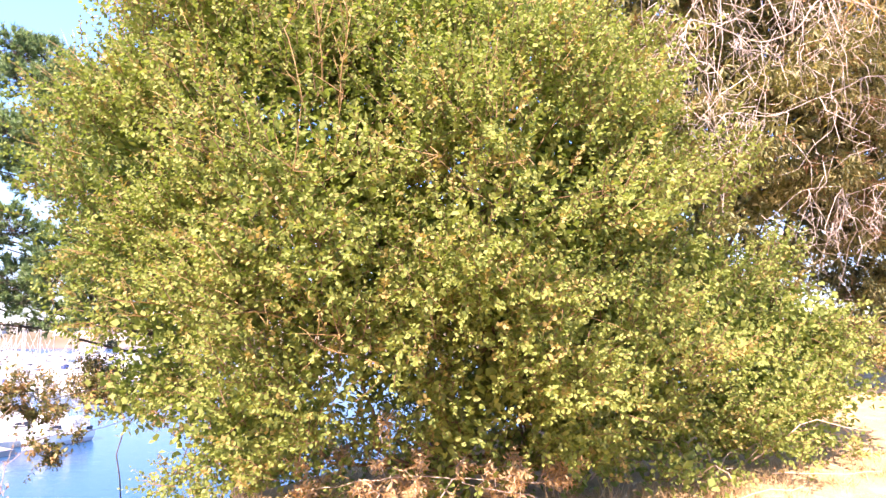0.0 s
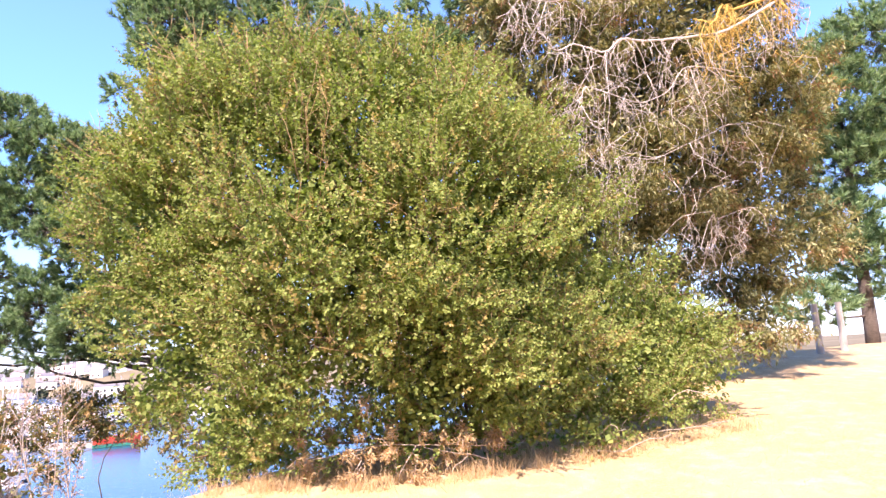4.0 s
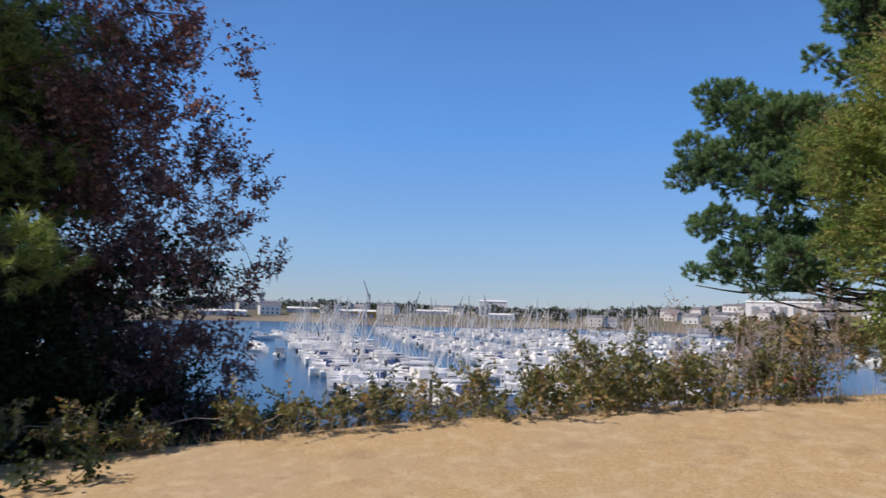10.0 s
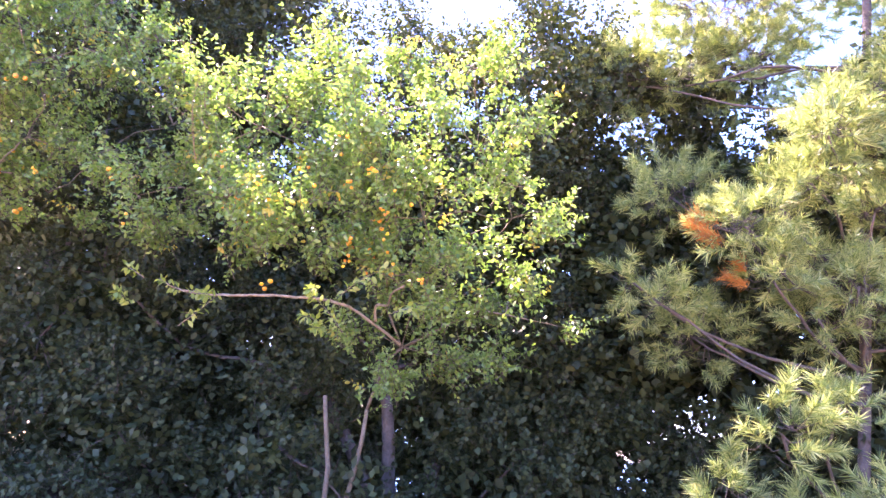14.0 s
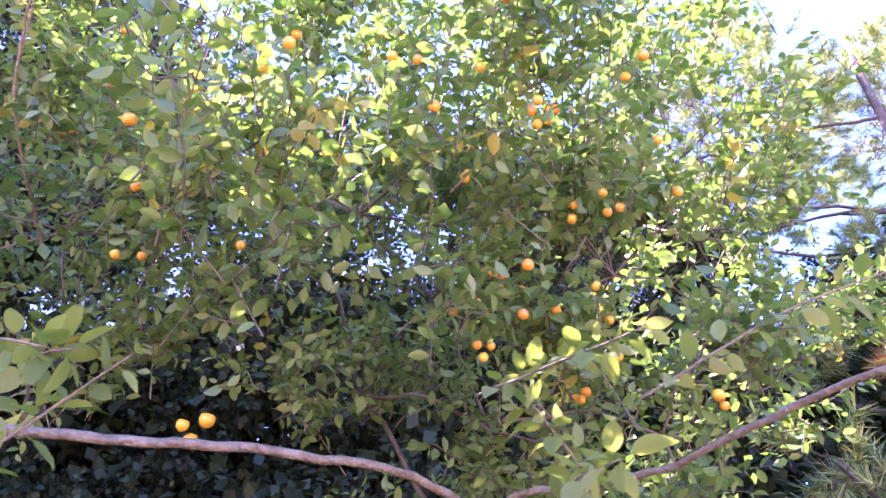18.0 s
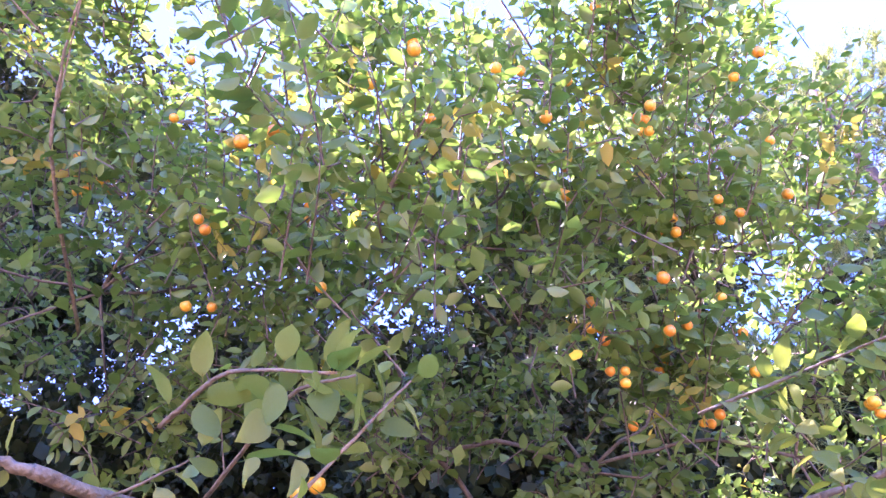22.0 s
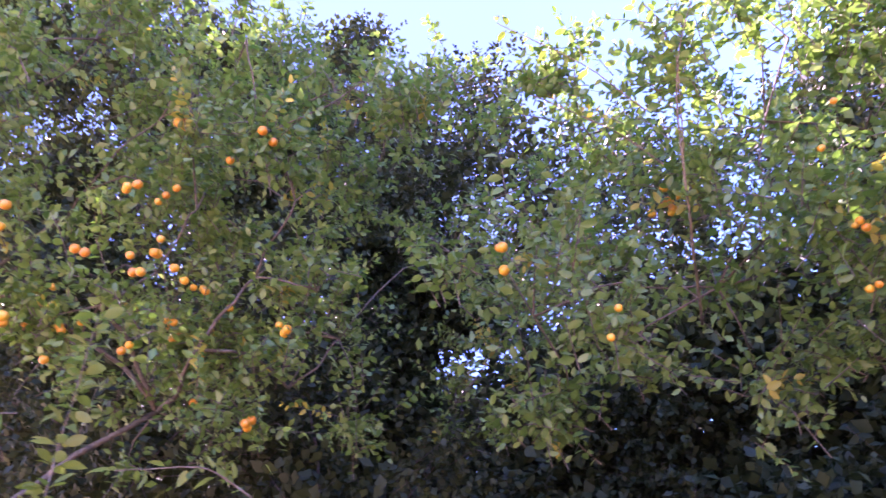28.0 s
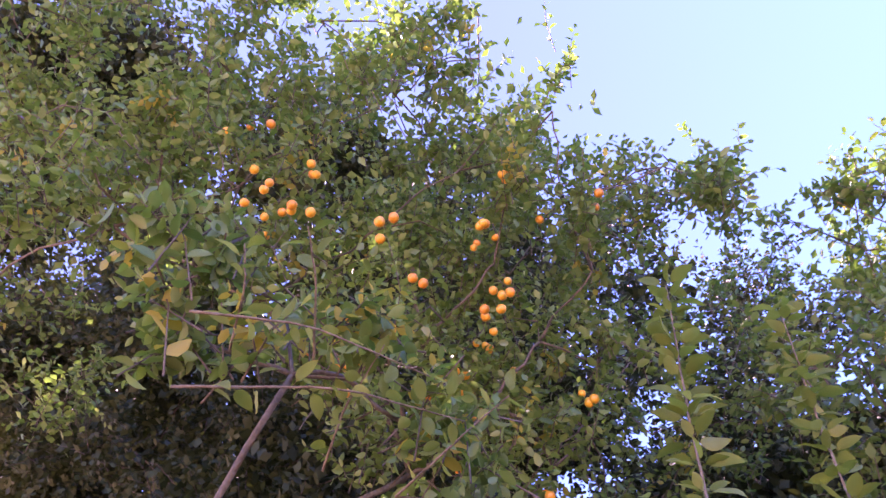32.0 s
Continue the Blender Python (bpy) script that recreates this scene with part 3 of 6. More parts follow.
PINE_D_3 = [(-7.38, -5.97, 1.70, 0.46), (-6.93, -6.28, 0.92, 0.37), (-8.32, -8.03, 3.82, 0.45), (-8.07, -4.36, 2.51, 0.53),
    (-8.62, -5.60, 3.80, 0.52), (-8.76, -6.20, 5.07, 0.56), (-9.08, -8.69, 5.61, 0.63), (-9.39, -7.18, 5.99, 0.63),
    (-7.53, -7.19, 6.42, 0.31), (-7.89, -6.82, 5.97, 0.39), (-8.35, -7.18, 5.93, 0.33), (-8.21, -6.46, 5.56, 0.37),
    (-7.38, -6.89, 6.87, 0.21), (-7.76, -6.35, 6.07, 0.24)]
PINE_D = PINE_D + PINE_D_2 + PINE_D_3
THICKET = [(-8.91, -7.60, -0.25, 0.83), (-8.93, -6.25, -0.14, 1.00), (-8.54, -4.93, 0.03, 0.90), (-8.37, -3.51, -0.05, 0.90),
    (-9.11, -5.50, 0.71, 0.80), (-8.13, -2.83, -0.35, 0.66), (-9.09, -8.70, -0.53, 0.83), (-9.41, -6.63, 0.97, 0.74),
    (-9.89, -9.50, 1.48, 0.92), (-9.98, -8.75, 0.36, 0.75), (-9.67, -8.19, 1.88, 0.75), (-9.33, -5.80, 2.17, 0.75),
    (-8.35, -4.64, -0.04, 0.83), (-8.04, -3.54, -0.08, 0.83), (-8.53, -4.31, 0.87, 0.79), (-8.42, -5.21, -0.80, 0.81)]
THICKET_2 = [(-7.88, -3.37, -0.76, 0.73), (-8.99, -6.06, -0.22, 0.85), (-8.97, -7.02, -0.98, 0.88), (-7.59, -2.48, -0.53, 0.59),
    (-6.97, -8.01, -0.51, 0.44), (-6.74, -7.22, -0.46, 0.44), (-6.50, -6.44, -0.40, 0.44), (-6.26, -5.65, -0.32, 0.44),
    (-6.02, -4.86, -0.24, 0.41), (-5.91, -4.09, -0.25, 0.36), (-5.92, -3.41, -0.26, 0.32), (-5.73, -7.79, -0.40, 0.34),
    (-5.56, -7.22, -0.35, 0.34), (-5.39, -6.66, -0.29, 0.34), (-5.22, -6.10, -0.23, 0.34), (-5.05, -5.54, -0.18, 0.32)]
THICKET_3 = [(-5.00, -4.99, -0.17, 0.30), (-4.97, -4.51, -0.17, 0.28), (-8.74, -4.38, 2.84, 0.70), (-8.90, -4.37, 1.45, 0.77),
    (-8.45, -3.72, 0.77, 0.70), (-8.15, -3.22, -0.05, 0.56), (-8.15, -3.99, -0.25, 0.65), (-9.40, -4.57, 4.04, 0.74),
    (-8.52, -3.43, 1.49, 0.58), (-7.71, -2.67, -0.16, 0.42)]
THICKET = THICKET + THICKET_2 + THICKET_3
HEDGE = [(-7.31, -14.86, 3.98, 1.04), (-7.30, -14.22, 2.12, 1.05), (-7.86, -13.31, 1.47, 1.07), (-8.46, -12.00, 1.18, 1.10),
    (-7.66, -12.82, -0.11, 1.00), (-8.20, -11.31, 0.14, 0.95), (-9.27, -10.81, 1.78, 1.02), (-9.47, -9.68, 2.20, 0.86),
    (-8.50, -13.03, 5.70, 1.24), (-9.79, -9.16, 0.10, 0.85), (-8.07, -14.80, 5.62, 1.00), (-7.31, -16.07, 2.95, 1.28),
    (-7.19, -16.85, 4.77, 1.26), (-7.14, -15.86, 0.79, 1.05), (-9.21, -10.39, 0.45, 0.75), (-9.35, -11.60, 5.85, 0.87)]
HEDGE_2 = [(-6.85, -13.04, 0.53, 0.73), (-7.35, -11.88, -0.03, 0.71), (-7.78, -10.65, -0.12, 0.69), (-6.80, -14.33, 1.29, 0.90),
    (-6.74, -14.70, -0.00, 0.94), (-8.55, -9.36, 0.86, 0.72), (-8.97, -8.39, 1.02, 0.66), (-8.96, -8.78, 1.68, 0.61),
    (-9.03, -7.99, 0.12, 0.72), (-9.13, -6.70, 0.20, 0.63), (-10.26, -11.75, 4.50, 0.62), (-10.24, -11.08, 4.61, 0.63),
    (-10.13, -11.57, 5.08, 0.59), (-10.35, -12.41, 4.31, 0.61), (-10.51, -10.39, 4.24, 0.58), (-8.36, -10.21, 5.26, 0.79)]
HEDGE_3 = [(-8.56, -9.40, 5.54, 0.80), (-8.58, -9.78, 4.12, 0.71), (-7.31, -9.36, -0.16, 0.43), (-6.87, -10.09, -0.23, 0.40),
    (-6.82, -11.07, -0.26, 0.40), (-6.85, -11.28, 0.68, 0.50), (-6.96, -10.55, 0.30, 0.48), (-8.03, -4.96, 0.12, 0.52),
    (-8.09, -3.98, 0.09, 0.52), (-8.13, -3.20, 0.12, 0.52), (-9.96, -12.35, 3.22, 0.58), (-9.88, -13.18, 3.49, 0.58),
    (-9.91, -11.52, 2.97, 0.52), (-9.62, -12.99, 4.33, 0.61), (-9.67, -11.87, 4.05, 0.56), (-9.93, -10.44, 3.42, 0.51)]
HEDGE_4 = [(-9.40, -13.83, 5.14, 0.63), (-9.68, -8.78, 4.48, 0.45), (-9.87, -11.87, 3.33, 0.58), (-9.77, -12.52, 3.13, 0.58),
    (-10.08, -11.22, 3.40, 0.58), (-7.05, -17.86, 4.17, 0.60), (-9.51, -13.15, 3.14, 0.58), (-9.08, -14.76, 6.21, 0.77),
    (-9.02, -13.96, 7.00, 0.72), (-7.29, -17.06, 4.94, 0.69), (-7.80, -16.09, 5.12, 0.65), (-6.67, -17.32, 6.24, 0.67),
    (-9.29, -12.20, 4.92, 0.52), (-9.63, -11.79, 4.51, 0.52), (-8.89, -9.19, 3.20, 0.71), (-8.03, -11.36, 2.04, 0.70)]
HEDGE_5 = [(-8.75, -9.91, 0.19, 0.63), (-9.98, -9.54, 3.57, 0.42), (-9.41, -10.73, 4.61, 0.49), (-8.91, -9.79, 6.59, 0.55),
    (-9.29, -12.49, 4.41, 0.47)]
HEDGE = HEDGE + HEDGE_2 + HEDGE_3 + HEDGE_4 + HEDGE_5
PLUM = [(-5.56, -10.19, 3.38, 0.59), (-5.62, -11.32, 3.25, 0.52), (-5.87, -9.50, 3.19, 0.47), (-5.59, -10.63, 2.61, 0.56),
    (-5.80, -9.82, 2.59, 0.51), (-5.85, -11.67, 2.67, 0.48), (-6.23, -9.24, 2.78, 0.41), (-5.59, -12.36, 2.57, 0.47),
    (-5.75, -12.02, 3.60, 0.28), (-5.95, -11.54, 3.63, 0.33), (-6.03, -11.29, 3.97, 0.22), (-6.06, -10.94, 3.28, 0.34),
    (-6.11, -10.34, 3.63, 0.33), (-6.13, -9.88, 4.02, 0.24), (-5.77, -10.26, 4.01, 0.15), (-6.09, -9.46, 4.03, 0.24)]
PLUM_2 = [(-5.64, -9.54, 3.78, 0.14), (-6.01, -9.95, 3.09, 0.28), (-6.13, -9.35, 3.05, 0.27), (-6.23, -11.28, 3.13, 0.27),
    (-6.13, -11.84, 3.30, 0.27), (-6.33, -10.81, 2.81, 0.28), (-6.21, -10.30, 2.60, 0.28), (-6.05, -9.88, 2.44, 0.28),
    (-5.74, -9.60, 2.31, 0.22), (-5.83, -9.73, 2.07, 0.22), (-6.16, -10.18, 2.19, 0.24), (-6.41, -10.66, 2.40, 0.22),
    (-5.94, -11.18, 3.37, 0.35), (-5.27, -11.61, 3.32, 0.11), (-5.76, -12.05, 3.66, 0.31), (-5.33, -12.07, 3.68, 0.09)]
PLUM_3 = [(-6.07, -12.28, 3.17, 0.36), (-6.11, -11.67, 2.92, 0.33), (-6.39, -12.04, 2.56, 0.34), (-6.28, -11.46, 2.48, 0.31),
    (-6.29, -11.15, 1.58, 0.54), (-6.63, -10.14, 1.68, 0.55), (-6.15, -12.02, 1.72, 0.52), (-6.76, -10.68, 0.82, 0.61),
    (-7.04, -9.65, 1.25, 0.57), (-6.42, -11.70, 0.72, 0.61), (-6.86, -9.33, 2.10, 0.48), (-6.20, -12.76, 1.01, 0.61),
    (-6.94, -12.55, 4.36, 0.31), (-6.69, -12.18, 4.47, 0.33), (-6.92, -12.71, 3.46, 0.36), (-7.19, -13.13, 3.60, 0.37)]
PLUM_4 = [(-6.49, -12.33, 3.17, 0.34), (-6.95, -12.78, 2.83, 0.36), (-7.15, -13.30, 3.00, 0.33)]
PLUM = [l for l in PLUM + PLUM_2 + PLUM_3 + PLUM_4 if l[2] > 1.6 and not (l[2] < 3.0 and l[1] < -11.2 and l[0] < -6.0) and not (l[2] < 1.8 and l[1] < -11.0)]
PLUM_B = [(-4.27, -15.09, 4.28, 0.48), (-4.60, -14.18, 4.09, 0.42), (-4.82, -13.40, 3.94, 0.28), (-5.12, -12.93, 3.73, 0.20),
    (-4.62, -14.87, 3.49, 0.39), (-4.90, -14.26, 3.35, 0.38), (-5.12, -13.76, 3.23, 0.32), (-5.28, -13.34, 3.26, 0.28),
    (-5.59, -13.38, 2.96, 0.24), (-5.15, -14.23, 2.85, 0.33), (-5.39, -13.84, 2.66, 0.27), (-4.25, -15.52, 3.82, 0.42),
    (-4.49, -15.28, 3.14, 0.37), (-4.84, -14.73, 2.92, 0.28), (-5.18, -12.72, 3.63, 0.10), (-5.36, -14.33, 4.68, 0.62)]
PLUM_B_2 = [(-5.74, -13.49, 4.64, 0.44), (-6.12, -13.10, 4.36, 0.33), (-5.74, -13.80, 3.82, 0.50), (-5.59, -14.29, 3.09, 0.50),
    (-6.02, -13.51, 2.95, 0.50), (-6.45, -13.02, 3.65, 0.35), (-4.33, -14.57, 4.59, 0.40), (-4.66, -13.74, 4.37, 0.32),
    (-3.98, -15.53, 4.63, 0.41), (-4.64, -14.56, 3.74, 0.35), (-4.88, -13.88, 3.67, 0.31), (-5.08, -13.41, 3.56, 0.27),
    (-4.37, -15.26, 3.97, 0.37), (-4.94, -14.58, 3.18, 0.30), (-5.22, -14.01, 3.02, 0.28), (-5.43, -13.62, 3.01, 0.26)]
PLUM_B_3 = [(-4.61, -15.17, 3.37, 0.31), (-5.83, -13.65, 2.62, 0.27), (-5.64, -14.25, 2.54, 0.27), (-4.10, -16.15, 4.31, 0.35),
    (-4.56, -16.25, 3.90, 0.35), (-5.01, -16.41, 3.48, 0.35), (-4.46, -15.90, 4.35, 0.30), (-4.34, -15.40, 4.59, 0.30),
    (-4.44, -14.67, 4.72, 0.30), (-5.04, -15.74, 4.05, 0.34), (-4.71, -14.26, 4.61, 0.27), (-5.61, -16.62, 3.19, 0.33),
    (-4.52, -15.62, 4.39, 0.33), (-4.62, -15.14, 4.65, 0.34), (-4.39, -16.08, 4.31, 0.33), (-3.99, -15.84, 4.92, 0.34)]
PLUM_B_4 = [(-3.71, -16.07, 4.38, 0.35), (-4.07, -16.35, 3.94, 0.35), (-4.51, -16.54, 3.49, 0.35), (-4.89, -16.62, 3.00, 0.34),
    (-3.74, -15.79, 4.62, 0.32)]
PLUM_B = PLUM_B + PLUM_B_2 + PLUM_B_3 + PLUM_B_4 + [(-5.62, -12.65, 4.1, 0.13), (-5.52, -12.95, 4.06, 0.17), (-5.4, -13.25, 4.02, 0.2)]
SHOOTS = [(-4.10, -14.27, 2.02, 0.16), (-4.21, -14.02, 1.95, 0.15), (-4.36, -13.82, 1.91, 0.13), (-4.49, -13.67, 1.85, 0.11),
    (-3.94, -14.16, 2.07, 0.07)]
BRAMBLE = [(-4.05, 0.14, 0.46, 0.25), (-3.84, 0.61, 0.58, 0.34), (-3.59, 0.98, 0.61, 0.34), (-3.34, 1.37, 0.55, 0.30),
    (-4.59, -0.48, 0.18, 0.19), (-4.97, -0.83, 0.04, 0.16), (-5.89, -1.43, -0.03, 0.27), (-6.18, -1.83, -0.20, 0.27),
    (-5.45, -1.14, -0.01, 0.19), (-3.05, 1.95, 0.45, 0.27), (-6.84, -2.17, -0.28, 0.37), (-2.82, 2.45, 0.40, 0.24),
    (-6.61, -1.96, -0.22, 0.26), (-6.16, -1.55, -0.08, 0.23), (-5.85, -1.13, 0.12, 0.21), (-5.48, -0.90, 0.02, 0.18)]
BRAMBLE_2 = [(-5.10, -0.54, 0.10, 0.21), (-4.74, -0.21, 0.20, 0.21), (-4.43, 0.08, 0.28, 0.22), (-4.14, 0.48, 0.43, 0.26),
    (-3.72, 0.75, 0.39, 0.26), (-3.43, 1.17, 0.38, 0.25)]
BRAMBLE = BRAMBLE + BRAMBLE_2
for k in range(26):      # a low continuous band along the brink
    bx = -6.9 + 4.5 * k / 25
    by = float(np.interp(bx, EDGE_X, EDGE_Y)) + rng.uniform(0.1, 0.45)
    BRAMBLE.append((bx, by, on_land(bx, by) + rng.uniform(0.08, 0.25), rng.uniform(0.7, 1.1) * float(np.interp(bx, (-6.9, -5.0, -3.6), (0.12, 0.16, 0.3)))))
BRACKEN = [(-0.55, 2.62, 0.78, 0.16), (-0.2, 2.66, 0.84, 0.22), (0.1, 2.62, 0.88, 0.26), (0.42, 2.66, 0.86, 0.2), (0.75, 2.74, 0.84, 0.15), (1.1, 2.85, 0.84, 0.13)]
PINE_E = [(12.35, 13.69, 9.02, 0.94), (13.24, 13.91, 7.90, 1.34), (11.80, 14.08, 7.35, 0.79), (13.94, 13.52, 9.55, 1.41),
    (13.17, 14.28, 6.21, 1.26), (14.77, 14.07, 6.90, 1.57), (12.79, 14.62, 4.69, 1.18), (13.84, 14.83, 3.56, 1.34),
    (11.55, 14.15, 2.37, 0.82)]
SLOPE = [(-4.27, 6.08, 0.57, 0.26), (-5.14, 8.99, 0.84, 0.36), (-4.58, 9.09, 0.74, 0.30), (-5.85, 9.87, 1.09, 0.32),
    (-3.25, 7.20, 0.85, 0.35), (-5.66, 7.18, 0.95, 0.30), (-5.30, 7.55, 0.78, 0.34), (-5.33, 8.90, 0.87, 0.39),
    (-4.91, 9.30, 0.88, 0.44), (-3.95, 8.86, 0.70, 0.45), (-3.22, 8.20, 0.44, 0.37)]
HEDGEB = [(-5.82, -18.74, 6.66, 0.86), (-7.17, -19.03, 5.46, 0.86), (-6.82, -17.71, 6.13, 0.86), (-6.46, -16.38, 6.80, 0.79),
    (-7.61, -15.70, 6.06, 0.79), (-7.81, -17.67, 4.65, 0.79), (-7.93, -18.86, 4.22, 0.79), (-8.30, -16.04, 4.71, 0.74),
    (-8.38, -14.62, 5.72, 0.67), (-5.40, -17.98, 7.89, 0.79), (-8.84, -14.42, 4.74, 0.62), (-5.16, -18.60, 7.77, 0.85),
    (-5.96, -17.56, 7.49, 0.79), (-5.86, -18.97, 6.26, 0.79), (-7.24, -17.72, 5.54, 0.79), (-7.57, -16.15, 5.92, 0.73)]
HEDGEB_2 = [(-6.96, -18.67, 4.67, 0.74), (-8.58, -14.53, 6.42, 0.72), (-9.07, -14.19, 5.40, 0.67), (-7.14, -15.89, 7.57, 0.79),
    (-7.66, -15.23, 7.12, 0.73), (-8.17, -15.93, 6.44, 0.79), (-8.62, -14.95, 6.13, 0.73), (-8.88, -15.33, 5.03, 0.74),
    (-8.13, -14.33, 7.05, 0.69), (-9.35, -13.95, 5.20, 0.65), (-7.56, -14.69, 8.07, 0.52), (-4.49, -18.98, 7.00, 0.92),
    (-5.45, -19.54, 5.95, 0.92), (-6.19, -19.60, 4.62, 0.85), (-8.83, -14.58, 4.10, 0.54), (-8.96, -15.14, 3.66, 0.54)]
HEDGEB_3 = [(-9.83, -13.10, 4.10, 0.53)]
HEDGEB = HEDGEB + HEDGEB_2 + HEDGEB_3


# the camera's route at eye height, kept free of twigs
CLEAR = np.array([(0.5, -1.4, 1.7), (0.9, -3.6, 1.4), (0.9, -4.7, 1.3), (0.2, -6.7, 1.2), (-1.0, -7.9, 1.2), (-2.6, -9.1, 1.3),
                  (-3.6, -10.0, 1.3), (-4.2, -10.7, 1.35), (-4.0, -11.2, 1.3), (-3.5, -11.9, 1.3), (-3.4, -12.9, 1.2), (-3.2, -13.4, 1.05)])


def clear_of_camera(p, room):
    keep = np.ones(len(p), bool)
    for a, b in zip(CLEAR[:-1], CLEAR[1:]):
        for s in (0, 0.33, 0.67, 1):
            keep &= np.linalg.norm(p - (a + (b - a) * s), axis=1) > room
    return keep


def unevenness(p, size, seed):
    """A smooth swell through space, about -1 to 1: where the crown stands out and where it opens."""
    r = np.random.default_rng(seed)
    k = unit(r.normal(0, 1, (4, 3))) * (2 * np.pi / size) * r.uniform(0.7, 1.5, (4, 1))
    return np.sin(p @ k.T + r.uniform(0, 6.28, 4)).sum(1) / 2


def points_in(lumps, per_m2, inner, squash=1.0, up=0.0):
    """Points through the outer part of each mass, the way out of it at each, and the mass they belong to."""
    pts, outs, ids = [], [], []
    for i, (x, y, z, r) in enumerate(lumps):
        n = max(5, int(per_m2 * r * r * 12.6))
        d = unit(rng.normal(0, 1, (n, 3)) + (0, 0, up))
        rad = r * (inner + (1.05 - inner) * rng.random(n) ** 0.55)
        pts.append(np.array((x, y, z)) + d * rad[:, None] * (1, 1, squash))
        outs.append(d)
        ids.append(np.full(n, i))
    p, d, ids = np.vstack(pts), np.vstack(outs), np.concatenate(ids)
    ok = p[:, 2] > land(p[:, 0], p[:, 1]) + 0.05
    return p[ok], d[ok], ids[ok]


def buried(p, ids, cent, rad, depth=0.62):
    """Which points lie deep within another mass of the same crown."""
    deep = np.zeros(len(p), bool)
    for i, (c, r) in enumerate(zip(cent, rad)):
        deep |= (np.linalg.norm(p - c, axis=1) < r * depth) & (ids != i)
    return deep


def stems(base, mid, tip, r):
    """Thin bent stems, three-sided, drawn out to a point."""
    d = unit(tip - base)
    s = unit(np.cross(d, (0.3, 0.2, 0.93)))
    u = np.cross(d, s)
    ring = [s, -0.5 * s + 0.87 * u, -0.5 * s - 0.87 * u]
    r = np.broadcast_to(np.asarray(r, float), (len(base),))[:, None]
    v = np.stack([base + k * r for k in ring] + [mid + k * r * 0.75 for k in ring] + [tip], 1).reshape(-1, 3)
    f = np.array([(0, 1, 4), (0, 4, 3), (1, 2, 5), (1, 5, 4), (2, 0, 3), (2, 3, 5), (3, 4, 6), (4, 5, 6), (5, 3, 6)])[None]
    return v, (f + np.arange(len(base))[:, None, None] * 7).reshape(-1, 3)


def broadleaf(name, label, lumps, base, leaf, bark, per_m2, leaves, size, trunk_r=0.12, trunks=1, shoot=0.3, lean=LEAF_MID, droop=0.1, room=0.5,
              second=None, share=0.0, inner=0.5, wood=10, category="tree", limb_r=0.03, core=0, core_scale=1.15, core_rad=0.72, leafw=1.0, back=0.0,
              fan=None, fan_mix=0.0, gap=-0.7, swell=0.7, bend=0.08, upright=0.3, stem_r=0.0028, flat=0.5, wild=0.0, splay=0.9, clumps=2.5, clump=0.24, squash=0.75, stemmed=1.0):
    """A tree or bush: trunk, limbs to each mass, bent shoots that carry their leaves in a spiral, and larger leaves
    within, added to block light through the crown.
    clumps, clump: sprays to the square metre and their radius; fan: the point that shoots spread from; gap, swell: how
    open and how wide the breaks in the crown are; wild: share of long shoots that stand out."""
    tree = thing(name, label, category, base)
    b = np.array(base, float)
    cent = np.array([l[:3] for l in lumps])
    rad = np.array([l[3] for l in lumps])
    crotch = b + (cent.mean(0) - b) * np.array((0.35, 0.35, 0.45))
    tops = []
    for s in range(trunks):
        off = np.array((math.cos(s * 2.4), math.sin(s * 2.4), 0)) * trunk_r * (1.6 if trunks > 1 else 0)
        foot = b + off
        foot[2] = on_land(foot[0], foot[1]) - 0.1
        top = crotch + off * 3 + rng.normal(0, min(0.08 * trunks, 4 * trunk_r), 3)
        tops.append(top)
        v, f = bough(foot, top, trunk_r, trunk_r * 0.6, 7, 0.0, 0.04, 8)
        child("trunk", mesh_from("trunk", v - b, f, bark, True), tree)
    nodes, thick = tops, [limb_r * 1.3] * trunks
    for i in np.argsort(np.linalg.norm(cent - crotch, axis=1)):
        k = int(np.argmin([np.linalg.norm(cent[i] - p) + (0.2 if j < trunks else 0) for j, p in enumerate(nodes)]))
        r1 = max(thick[k] * 0.72, 0.004)
        v, f = bough(nodes[k], cent[i], thick[k] * 0.9, r1, 8, 0.06, 0.06, 5)
        child("limb", mesh_from("limb", v - b, f, bark, True), tree)
        nodes.append(cent[i])
        thick.append(r1)
    seed = int(abs(base[0] * 31 + base[1] * 17) * 10)
    spot, grow, mass = points_in(lumps, clumps, 0.72)
    swelling = unevenness(spot, swell, seed)
    keep = (swelling > gap) & ~(buried(spot, mass, cent, rad) & (rng.random(len(spot)) < 0.85))
    keep &= (grow[:, 1] < 0.3) | (rng.random(len(spot)) >= back)      # thinner on the harbour side, which is turned away from the camera
    spot, grow, mass = spot[keep] + grow[keep] * 0.1 * swelling[keep, None], grow[keep], mass[keep]
    sprays = [(*p, clump * q) for p, q in zip(spot, rng.uniform(0.65, 1.3, len(spot)) * np.clip(rad[mass] / 0.5, 0.6, 1.3))]
    tips, out, ids = points_in(sprays, per_m2, inner, squash, 0.15)
    keep = clear_of_camera(tips, room)
    tips, out, ids = tips[keep], out[keep], ids[keep]
    out = unit(out + grow[ids] * 0.7)
    n = len(tips)
    spread = unit(tips - np.array(fan)) if fan is not None else out
    way = unit(out * (1 - fan_mix) + spread * fan_mix + rng.normal(0, 0.33, out.shape) + (0, 0, upright))
    reach = shoot * rng.uniform(0.55, 1.3, (n, 1))
    tips = tips + way * reach * np.where(rng.random((n, 1)) < wild, 0.9, 0.2)
    start = tips - way * reach
